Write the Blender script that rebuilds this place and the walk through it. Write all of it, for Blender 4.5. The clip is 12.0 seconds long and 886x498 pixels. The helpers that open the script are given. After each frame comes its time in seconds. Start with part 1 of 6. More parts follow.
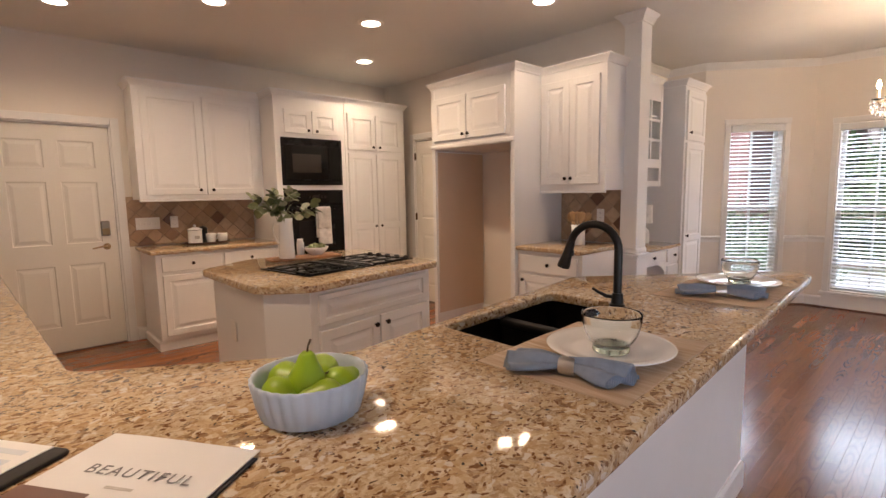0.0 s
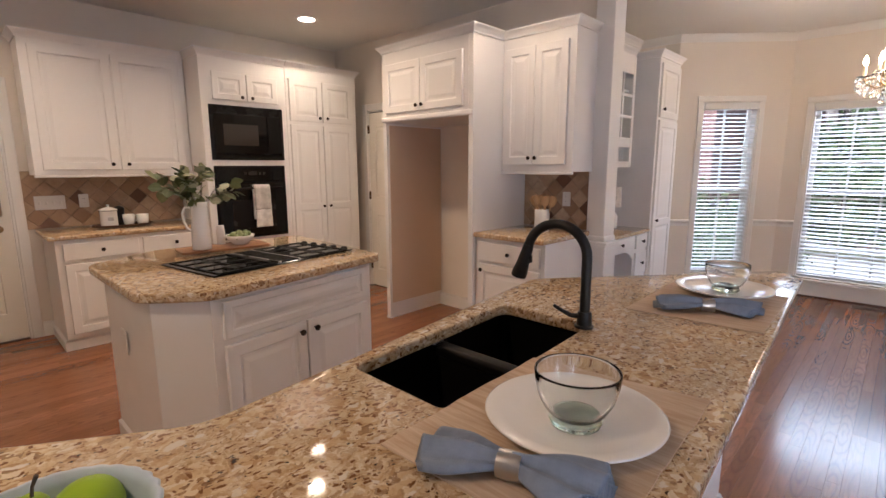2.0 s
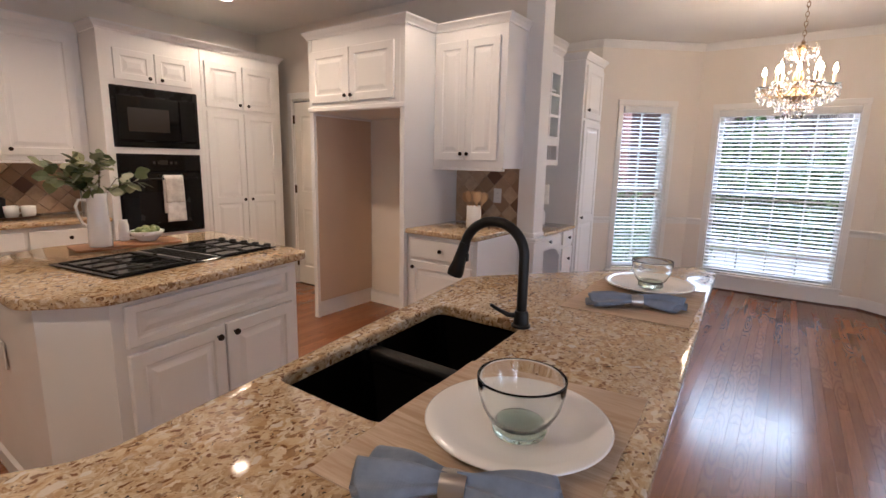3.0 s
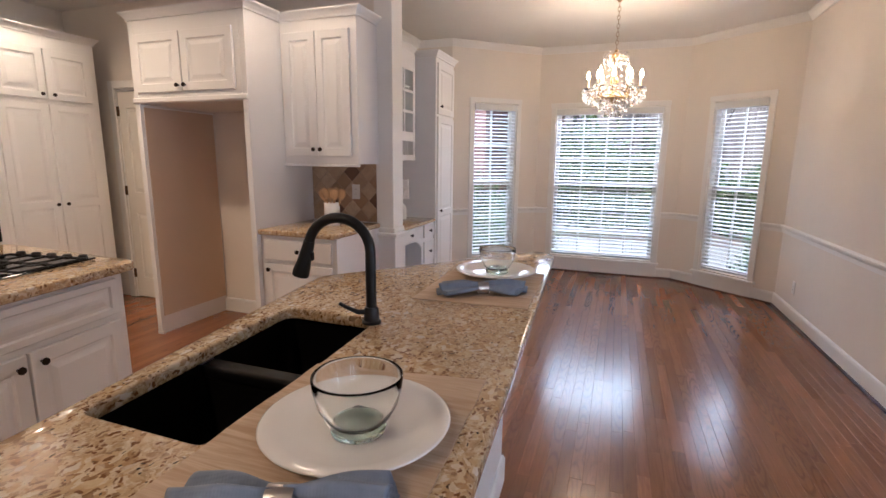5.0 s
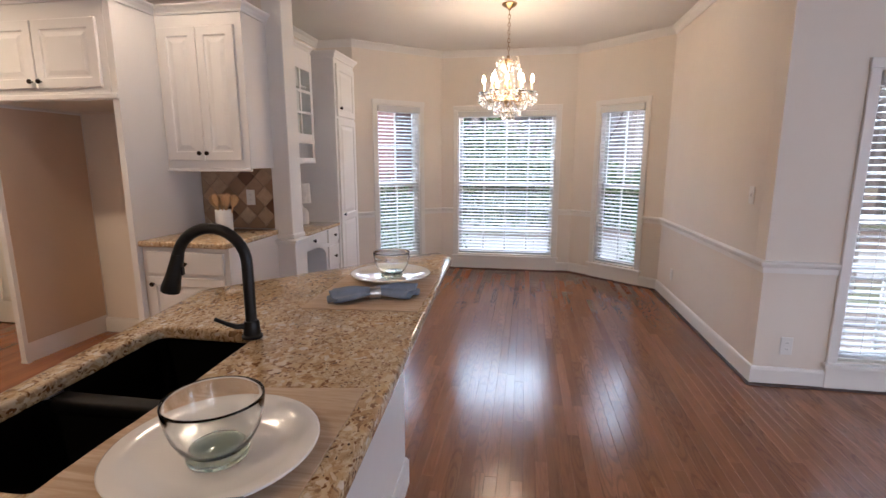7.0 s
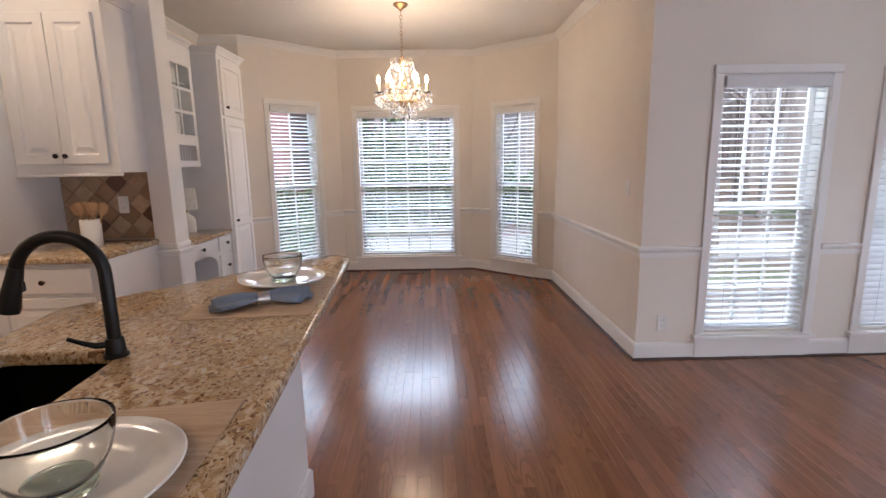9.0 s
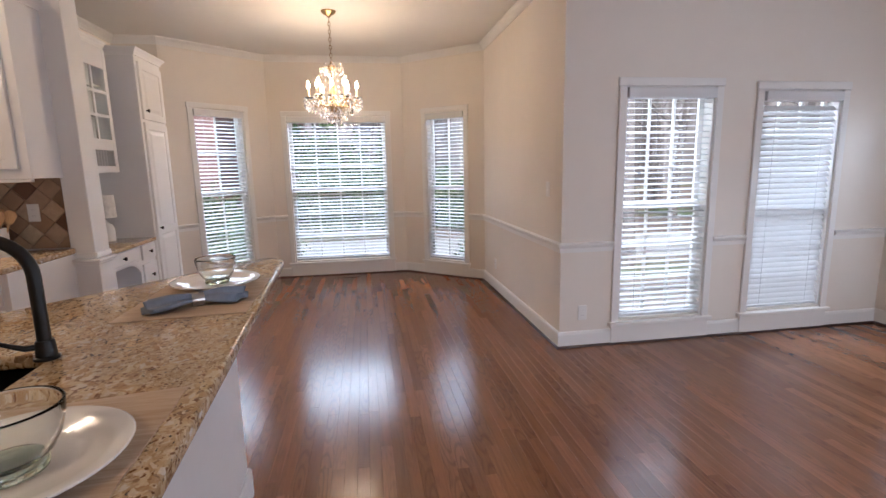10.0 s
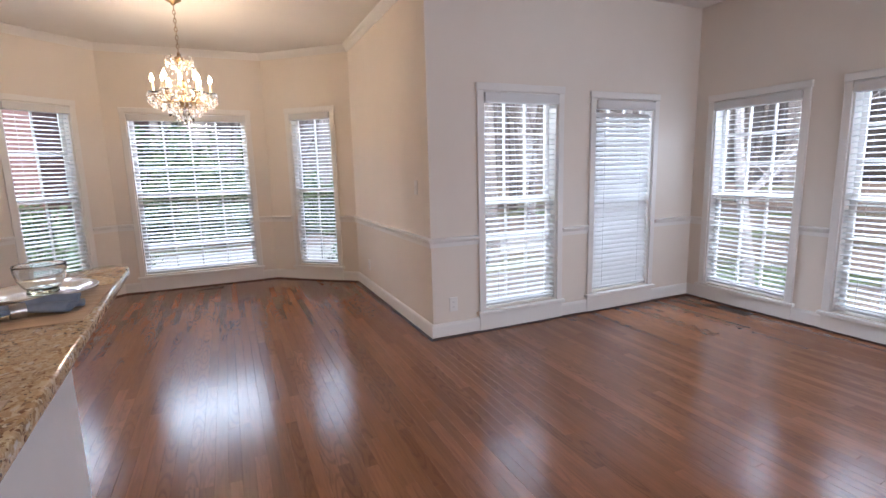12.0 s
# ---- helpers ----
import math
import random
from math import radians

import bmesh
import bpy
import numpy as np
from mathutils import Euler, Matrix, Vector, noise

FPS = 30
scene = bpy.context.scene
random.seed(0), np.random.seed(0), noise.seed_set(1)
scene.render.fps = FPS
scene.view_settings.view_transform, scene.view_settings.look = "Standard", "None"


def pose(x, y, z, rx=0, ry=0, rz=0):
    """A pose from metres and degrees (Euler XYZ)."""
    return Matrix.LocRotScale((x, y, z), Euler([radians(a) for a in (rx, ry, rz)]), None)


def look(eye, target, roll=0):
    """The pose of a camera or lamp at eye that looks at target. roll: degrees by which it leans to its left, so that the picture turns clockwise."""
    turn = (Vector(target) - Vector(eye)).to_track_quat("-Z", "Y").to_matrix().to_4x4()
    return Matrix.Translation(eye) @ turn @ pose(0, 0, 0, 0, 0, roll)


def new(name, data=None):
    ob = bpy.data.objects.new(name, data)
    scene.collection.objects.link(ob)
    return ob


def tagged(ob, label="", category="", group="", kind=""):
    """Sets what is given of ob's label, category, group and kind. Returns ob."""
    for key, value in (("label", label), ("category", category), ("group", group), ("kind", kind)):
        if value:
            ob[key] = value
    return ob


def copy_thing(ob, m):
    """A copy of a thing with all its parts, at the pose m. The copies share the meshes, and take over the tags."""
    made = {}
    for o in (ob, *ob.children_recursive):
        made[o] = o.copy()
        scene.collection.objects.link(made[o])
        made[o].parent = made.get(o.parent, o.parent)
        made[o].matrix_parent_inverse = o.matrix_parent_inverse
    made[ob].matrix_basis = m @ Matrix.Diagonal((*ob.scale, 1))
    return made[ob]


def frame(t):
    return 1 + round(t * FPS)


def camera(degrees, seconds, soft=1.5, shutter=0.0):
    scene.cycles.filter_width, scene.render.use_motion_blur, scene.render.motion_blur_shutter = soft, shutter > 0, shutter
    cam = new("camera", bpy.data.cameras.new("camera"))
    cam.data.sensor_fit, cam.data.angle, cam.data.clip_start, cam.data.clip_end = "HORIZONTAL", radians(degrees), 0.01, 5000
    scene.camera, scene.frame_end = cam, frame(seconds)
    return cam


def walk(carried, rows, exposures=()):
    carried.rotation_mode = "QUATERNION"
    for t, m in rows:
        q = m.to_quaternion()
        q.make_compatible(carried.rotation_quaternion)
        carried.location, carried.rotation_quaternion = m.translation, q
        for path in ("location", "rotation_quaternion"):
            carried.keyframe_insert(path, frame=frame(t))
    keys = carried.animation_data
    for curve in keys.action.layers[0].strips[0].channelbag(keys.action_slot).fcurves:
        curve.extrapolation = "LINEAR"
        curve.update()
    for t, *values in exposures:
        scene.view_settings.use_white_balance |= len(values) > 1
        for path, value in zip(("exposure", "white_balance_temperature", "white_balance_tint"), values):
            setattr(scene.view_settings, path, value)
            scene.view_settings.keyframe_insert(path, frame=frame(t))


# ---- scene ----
cam = camera(85.5, 12.0)
PATH = [
    (0, (0.507, 0.702, 1.372), (-0.961, 2.041, 1.139), -1.0),
    (0.5, (0.428, 0.841, 1.388), (-1.082, 2.125, 1.117), -1.7),
    (1, (0.392, 0.959, 1.398), (-1.113, 2.242, 1.097), -1.8),
    (1.5, (0.338, 1.040, 1.408), (-1.111, 2.379, 1.082), -1.3),
    (2, (0.282, 1.105, 1.417), (-1.083, 2.526, 1.075), -0.2),
    (2.5, (0.243, 1.14, 1.417), (-1.014, 2.654, 1.06), 0.7),
    (3, (0.222, 1.152, 1.413), (-0.916, 2.758, 1.054), 1.2),
    (5, (0.281, 1.202, 1.41), (-0.385, 3.052, 1.043), 0.6),
    (5.5, (0.31, 1.203, 1.415), (-0.261, 3.084, 1.049), 0.5),
    (6, (0.329, 1.211, 1.417), (-0.155, 3.117, 1.054), 0.2),
    (6.5, (0.345, 1.222, 1.416), (-0.057, 3.148, 1.056), 0.2),
    (7, (0.371, 1.231, 1.421), (0.041, 3.17, 1.06), -0.0),
    (9, (0.428, 1.245, 1.399), (0.472, 3.213, 1.045), -0.9),
    (9.5, (0.447, 1.178, 1.389), (0.615, 3.142, 1.049), -1.3),
    (10, (0.44, 1.112, 1.389), (0.748, 3.059, 1.051), -1.2),
    (10.5, (0.438, 1.091, 1.378), (0.875, 3.014, 1.046), -1.2),
    (11, (0.44, 1.088, 1.363), (0.996, 2.981, 1.035), -1.3),
    (11.5, (0.448, 1.084, 1.347), (1.117, 2.94, 1.019), -1.5),
    (12, (0.448, 1.055, 1.336), (1.251, 2.858, 1.01), -1.5),
]
walk(cam, [(t, look(eye, target, roll)) for t, eye, target, roll in PATH], [(0, 1.98, 6250, 20), (1.5, 1.96, 5950, 19), (3, 1.96, 5620, 18), (6.5, 1.87, 5750, 18), (9, 1.82, 5850, 18), (12, 1.86, 5850, 18)])


# ---- world, sun and large lights ----
world = bpy.data.worlds.new("world")
scene.world = world
world.use_nodes = True
wn = world.node_tree
sky = wn.nodes.new("ShaderNodeTexSky")
sky.sky_type = "NISHITA"
sky.sun_disc = False
sky.sun_elevation, sky.sun_rotation = radians(43), radians(198)
sky.air_density, sky.dust_density = 1.0, 3.0
wn.links.new(sky.outputs[0], wn.nodes["Background"].inputs[0])
wn.nodes["Background"].inputs[1].default_value = 0.030


def lamp(name, kind, m, power, colour, size=0.1, size_y=None, spread=None):
    data = bpy.data.lights.new(name, kind)
    data.energy, data.color = power, colour
    if kind == "AREA":
        data.shape, data.size = ("RECTANGLE", size) if size_y else ("DISK", size)
        if size_y:
            data.size_y = size_y
        if spread:
            data.spread = radians(spread)
    elif kind == "SUN":
        data.angle = radians(size)
    else:
        data.shadow_soft_size = size
    ob = new(name, data)
    ob.matrix_world = m
    return ob


lamp("sun", "SUN", look((-3, -9, 9), (0, 0, 0)), 1.6, (1.0, 0.95, 0.88), 4)
WARM = (1.0, 0.745, 0.46)
DAY = (0.76, 0.88, 1.0)
# the last light is out of view, added to warm the near worktop
CANS = [(-3.92, 3.66, 1.9), (-2.92, 3.07, 4.3), (-1.72, 3.78, 1.4), (-3.95, 1.10, 2.2), (-3.25, 1.95, 2.4), (-0.9, 0.35, 4.6)]
CEIL = 2.77
CHAND = (0.19, 5.75)
for cx, cy, watts in CANS:
    lamp("recessed_lamp", "AREA", look((cx, cy, CEIL - 0.03), (cx, cy, 0)), watts, WARM, 0.13, spread=145)
# skylight falling on each window from outside and above: place, heading into the room, width, power
for wx, wy, head, wide, power in (
        (0.12, 8.85, 180, 3.2, 135), (-2.05, 8.2, 220, 2.0, 82), (2.25, 8.2, 140, 2.0, 82),
        (2.75, 5.65, 180, 1.8, 72), (3.85, 5.65, 180, 1.8, 76), (5.95, 3.87, 90, 1.8, 112), (5.95, 2.75, 90, 1.8, 125)):
    lamp("window_skylight", "AREA", pose(wx, wy, 3.35, 52, 0, head), power, DAY, wide, 2.6)
# lamps in unseen window openings, added to brighten the family room
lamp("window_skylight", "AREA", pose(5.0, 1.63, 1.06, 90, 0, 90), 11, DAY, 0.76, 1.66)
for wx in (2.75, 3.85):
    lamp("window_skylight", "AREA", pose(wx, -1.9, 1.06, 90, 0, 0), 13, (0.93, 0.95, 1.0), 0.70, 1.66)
lamp("chandelier_lamp", "POINT", pose(CHAND[0], CHAND[1], 2.12), 7.5, (1.0, 0.76, 0.50), 0.16)

# ---- helpers for meshes ----


def link(name, bm, material, parent=None, label="", smooth=False):
    me = bpy.data.meshes.new(name)
    bmesh.ops.recalc_face_normals(bm, faces=bm.faces)
    bm.to_mesh(me)
    bm.free()
    if smooth:
        me.shade_smooth()
        if smooth != "all":
            me.set_sharp_from_angle(angle=radians(40))
    if material:
        me.materials.append(material)
    ob = new(name, me)
    if parent is not None:
        ob.parent = parent
    if label:
        ob["label"] = label
    return ob


def part(name, bm, material, parent, label="", smooth=False):
    return link(name, bm, material, parent, label, smooth)


def thing(name, m, label, category, group="", kind=""):
    ob = new(name)
    ob.empty_display_size = 0.05
    ob.matrix_world = m
    return tagged(ob, label, category, group, kind)


def solid(name, bm, material, label, category, m=None, smooth=False, group="", kind=""):
    ob = link(name, bm, material, None, "", smooth)
    if m is not None:
        ob.matrix_world = m
    return tagged(ob, label, category, group, kind)


def box(x0, x1, y0, y1, z0, z1, bevel=0.0, bm=None, m=None, seg=1):
    own = bm if bm is not None else bmesh.new()
    mat = Matrix.Translation(((x0 + x1) / 2, (y0 + y1) / 2, (z0 + z1) / 2)) @ Matrix.Diagonal((x1 - x0, y1 - y0, z1 - z0, 1))
    if m is not None:
        mat = m @ mat
    r = bmesh.ops.create_cube(own, size=1, matrix=mat)
    if bevel:
        edges = {e for v in r["verts"] for e in v.link_edges}
        bmesh.ops.bevel(own, geom=list(edges), offset=bevel, segments=seg, affect="EDGES", profile=0.5)
    return own


def prism(pts, z0, z1, bevel=0.0, bm=None, seg=2, holes=()):
    own = bm if bm is not None else bmesh.new()
    vs = [own.verts.new((x, y, z0)) for x, y in pts]
    f = own.faces.new(vs)
    ext = bmesh.ops.extrude_face_region(own, geom=[f])
    up = [v for v in ext["geom"] if isinstance(v, bmesh.types.BMVert)]
    bmesh.ops.translate(own, verts=up, vec=(0, 0, z1 - z0))
    bmesh.ops.recalc_face_normals(own, faces=own.faces)
    if bevel:
        edges = [e for e in own.edges if abs(e.verts[0].co.z - e.verts[1].co.z) < 1e-6]
        bmesh.ops.bevel(own, geom=edges, offset=bevel, segments=seg, affect="EDGES", profile=0.5)
    return own


def rounded(pts, r, n=5):
    """A polygon with its corners rounded."""
    out = []
    for i, p in enumerate(pts):
        a, b = Vector(pts[i - 1]), Vector(pts[(i + 1) % len(pts)])
        p = Vector(p)
        da, db = (a - p), (b - p)
        k = min(r, da.length * 0.45, db.length * 0.45)
        s, e = p + da.normalized() * k, p + db.normalized() * k
        for j in range(n + 1):
            u = j / n
            q = s * (1 - u) ** 2 + p * 2 * u * (1 - u) + e * u * u
            out.append((q.x, q.y))
    return out


def lathe(profile, n=32, bm=None, m=None, wave=None):
    own = bm if bm is not None else bmesh.new()
    rings = []
    for r, z in profile:
        ring = []
        for i in range(n):
            a = 2 * math.pi * i / n
            k = wave(a, r, z) if wave else 1.0
            co = Vector((r * k * math.cos(a), r * k * math.sin(a), z))
            ring.append(own.verts.new(m @ co if m is not None else co))
        rings.append(ring)
    for a, b in zip(rings, rings[1:]):
        for i in range(n):
            own.faces.new((a[i], a[(i + 1) % n], b[(i + 1) % n], b[i]))
    if profile[0][0] > 1e-6:
        own.faces.new(rings[0][::-1])
    if profile[-1][0] > 1e-6:
        own.faces.new(rings[-1])
    bmesh.ops.remove_doubles(own, verts=[v for ring in rings for v in ring], dist=1e-6)
    return own


def tube(points, radius, n=8, bm=None, closed=False):
    """A round bar along points; radius may be one number or one a point."""
    own = bm if bm is not None else bmesh.new()
    pts = [Vector(p) for p in points]
    rad = radius if isinstance(radius, (list, tuple)) else [radius] * len(pts)
    rings, prev = [], None
    for i, p in enumerate(pts):
        if closed:
            d = pts[(i + 1) % len(pts)] - pts[i - 1]
        else:
            d = pts[min(i + 1, len(pts) - 1)] - pts[max(i - 1, 0)]
        d.normalize()
        u = prev - d * prev.dot(d) if prev is not None else d.orthogonal()
        if u.length < 1e-6:
            u = d.orthogonal()
        u.normalize()
        prev, w = u, d.cross(u)
        rings.append([own.verts.new(p + (u * math.cos(2 * math.pi * k / n) + w * math.sin(2 * math.pi * k / n)) * rad[i]) for k in range(n)])
    pairs = list(zip(rings, rings[1:])) + ([(rings[-1], rings[0])] if closed else [])
    for a, b in pairs:
        for i in range(n):
            own.faces.new((a[i], a[(i + 1) % n], b[(i + 1) % n], b[i]))
    if not closed:
        own.faces.new(rings[0][::-1])
        own.faces.new(rings[-1])
    return own


def arc(cx, cz, r, a0, a1, n, plane="xz", y=0.0):
    out = []
    for i in range(n + 1):
        a = radians(a0 + (a1 - a0) * i / n)
        c, s = r * math.cos(a), r * math.sin(a)
        out.append((cx + c, y, cz + s) if plane == "xz" else (y, cx + c, cz + s))
    return out


def swept(profile, path, closed=False, bm=None):
    """A moulding: the profile (out, up) run along a level path of (x, y, z), with mitred corners; out is to the path's right."""
    own = bm if bm is not None else bmesh.new()
    pts = [Vector(p) for p in path]
    n, rows = len(pts), []
    for i, p in enumerate(pts):
        a = pts[i] - pts[i - 1] if (i or closed) else None
        b = pts[(i + 1) % n] - pts[i] if (i < n - 1 or closed) else None
        a = a if a is not None else b
        b = b if b is not None else a
        na, nb = Vector((a.y, -a.x, 0)).normalized(), Vector((b.y, -b.x, 0)).normalized()
        mid = (na + nb).normalized()
        k = 1 / max(0.3, mid.dot(na))
        rows.append([own.verts.new(p + mid * (o * k) + Vector((0, 0, u))) for o, u in profile])
    for a, b in list(zip(rows, rows[1:])) + ([(rows[-1], rows[0])] if closed else []):
        for j in range(len(profile)):
            own.faces.new((a[j], a[(j + 1) % len(profile)], b[(j + 1) % len(profile)], b[j]))
    if not closed:
        own.faces.new(rows[0])
        own.faces.new(rows[-1][::-1])
    return own


# ---- materials ----


def material(name):
    m = bpy.data.materials.new(name)
    m.use_nodes = True
    return m, m.node_tree.nodes, m.node_tree.links, m.node_tree.nodes["Principled BSDF"]


def coords(ns, ls, scale=(1, 1, 1), kind="Object", rot=(0, 0, 0)):
    tc, mp = ns.new("ShaderNodeTexCoord"), ns.new("ShaderNodeMapping")
    mp.inputs["Scale"].default_value = scale
    mp.inputs["Rotation"].default_value = rot
    ls.new(tc.outputs[kind], mp.inputs["Vector"])
    return mp.outputs[0]


def noise_tex(ns, ls, vec, scale, detail=4, rough=0.55, distort=0.0):
    n = ns.new("ShaderNodeTexNoise")
    n.inputs["Scale"].default_value, n.inputs["Detail"].default_value = scale, detail
    n.inputs["Roughness"].default_value, n.inputs["Distortion"].default_value = rough, distort
    ls.new(vec, n.inputs["Vector"])
    return n.outputs["Fac"]


def ramp(ns, ls, fac, stops):
    r = ns.new("ShaderNodeValToRGB")
    while len(r.color_ramp.elements) < len(stops):
        r.color_ramp.elements.new(0.5)
    for e, (p, c) in zip(r.color_ramp.elements, stops):
        e.position, e.color = p, (*c, 1) if len(c) == 3 else c
    ls.new(fac, r.inputs[0])
    return r.outputs[0]


def mix(ns, ls, fac, a, b, blend="MIX"):
    n = ns.new("ShaderNodeMix")
    n.data_type, n.blend_type = "RGBA", blend
    for sock, v in ((n.inputs["Factor"], fac), (n.inputs["A"], a), (n.inputs["B"], b)):
        if isinstance(v, (int, float)):
            sock.default_value = v
        elif isinstance(v, tuple):
            sock.default_value = (*v, 1)
        else:
            ls.new(v, sock)
    return n.outputs["Result"]


def bump(ns, ls, bsdf, height, strength, distance=0.002):
    b = ns.new("ShaderNodeBump")
    b.inputs["Strength"].default_value, b.inputs["Distance"].default_value = strength, distance
    ls.new(height, b.inputs["Height"])
    ls.new(b.outputs[0], bsdf.inputs["Normal"])


def maprange(ns, ls, v, a, b, c, d):
    n = ns.new("ShaderNodeMapRange")
    for i, k in enumerate((a, b, c, d)):
        n.inputs[i + 1].default_value = k
    ls.new(v, n.inputs[0])
    return n.outputs[0]


def paint(name, colour, rough=0.5, grain=90, relief=0.08, vary=0.04, metal=0.0, coat=0.0, spec=0.5):
    """A plain finish with slight unevenness at two scales."""
    m, ns, ls, b = material(name)
    v = coords(ns, ls)
    big, small = noise_tex(ns, ls, v, 1.7, 3), noise_tex(ns, ls, v, grain, 3)
    dark = tuple(c * (1 - vary * 2) for c in colour)
    ls.new(mix(ns, ls, maprange(ns, ls, big, 0.3, 0.7, 0, 1), dark, colour), b.inputs["Base Color"])
    ls.new(maprange(ns, ls, noise_tex(ns, ls, v, 6, 4), 0.3, 0.7, max(0.02, rough - 0.08), min(1, rough + 0.08)), b.inputs["Roughness"])
    b.inputs["Specular IOR Level"].default_value = spec
    b.inputs["Metallic"].default_value, b.inputs["Coat Weight"].default_value = metal, coat
    if relief:
        bump(ns, ls, b, small, relief, 0.001)
    return m


def emitter(name, colour, strength):
    m, ns, ls, b = material(name)
    b.inputs["Base Color"].default_value = (*colour, 1)
    b.inputs["Emission Color"].default_value, b.inputs["Emission Strength"].default_value = (*colour, 1), strength
    return m


def make_granite():
    m, ns, ls, b = material("granite")
    v = coords(ns, ls, (1, 1, 1))
    warp = ns.new("ShaderNodeVectorMath")
    warp.operation = "ADD"
    nz = ns.new("ShaderNodeTexNoise")
    nz.inputs["Scale"].default_value, nz.inputs["Detail"].default_value = 22, 4
    ls.new(v, nz.inputs["Vector"])
    sc = ns.new("ShaderNodeVectorMath")
    sc.operation = "SCALE"
    sc.inputs["Scale"].default_value = 0.06
    ls.new(nz.outputs["Color"], sc.inputs[0])
    ls.new(v, warp.inputs[0])
    ls.new(sc.outputs[0], warp.inputs[1])
    w = warp.outputs[0]

    def cells(scale, seed):
        mp = ns.new("ShaderNodeMapping")
        mp.inputs["Location"].default_value = (seed, seed * 1.7, 0)
        mp.inputs["Scale"].default_value = (1, 0.62, 1)
        mp.inputs["Rotation"].default_value = (0, 0, 0.5)
        ls.new(w, mp.inputs[0])
        c = ns.new("ShaderNodeTexVoronoi")
        c.inputs["Scale"].default_value = scale
        ls.new(mp.outputs[0], c.inputs["Vector"])
        sep = ns.new("ShaderNodeSeparateColor")
        ls.new(c.outputs["Color"], sep.inputs[0])
        return sep.outputs[0], sep.outputs[1], c.outputs["Distance"]

    r1, g1, d1 = cells(88, 0.0)
    base = ramp(ns, ls, r1, [(0.0, (0.17, 0.085, 0.036)), (0.2, (0.37, 0.215, 0.095)), (0.45, (0.50, 0.34, 0.175)), (0.72, (0.60, 0.455, 0.275)), (1.0, (0.69, 0.59, 0.44))])
    r2, g2, d2 = cells(210, 3.1)
    fine = ramp(ns, ls, r2, [(0.0, (0.30, 0.19, 0.09)), (0.5, (0.52, 0.39, 0.24)), (1.0, (0.62, 0.52, 0.38))])
    col = mix(ns, ls, maprange(ns, ls, noise_tex(ns, ls, v, 9, 4), 0.42, 0.58, 0.15, 0.75), base, fine)
    r3, g3, d3 = cells(112, 7.7)
    brown = maprange(ns, ls, r3, 0.74, 0.80, 0, 1)
    edge3 = maprange(ns, ls, d3, 0.55, 0.38, 0, 1)
    mul = ns.new("ShaderNodeMath")
    mul.operation = "MULTIPLY"
    ls.new(brown, mul.inputs[0])
    ls.new(edge3, mul.inputs[1])
    col = mix(ns, ls, mul.outputs[0], col, (0.17, 0.075, 0.028))
    r4, g4, d4 = cells(150, 12.3)
    dark = maprange(ns, ls, r4, 0.93, 0.95, 0, 1)
    edge4 = maprange(ns, ls, d4, 0.45, 0.3, 0, 1)
    mul2 = ns.new("ShaderNodeMath")
    mul2.operation = "MULTIPLY"
    ls.new(dark, mul2.inputs[0])
    ls.new(edge4, mul2.inputs[1])
    col = mix(ns, ls, mul2.outputs[0], col, (0.045, 0.022, 0.012))
    r5, g5, d5 = cells(58, 21.0)
    pale = maprange(ns, ls, r5, 0.90, 0.93, 0, 0.8)
    edge5 = maprange(ns, ls, d5, 0.55, 0.4, 0, 1)
    mul3 = ns.new("ShaderNodeMath")
    mul3.operation = "MULTIPLY"
    ls.new(pale, mul3.inputs[0])
    ls.new(edge5, mul3.inputs[1])
    col = mix(ns, ls, mul3.outputs[0], col, (0.66, 0.60, 0.50))
    ls.new(col, b.inputs["Base Color"])
    ls.new(maprange(ns, ls, noise_tex(ns, ls, v, 30, 3), 0.3, 0.7, 0.045, 0.085), b.inputs["Roughness"])
    b.inputs["IOR"].default_value = 1.5
    bump(ns, ls, b, noise_tex(ns, ls, v, 140, 2), 0.02, 0.001)
    return m


PW = 0.0575                          # width of a floor strip
WX_FLOOR = -4.87                     # where the first strip is laid


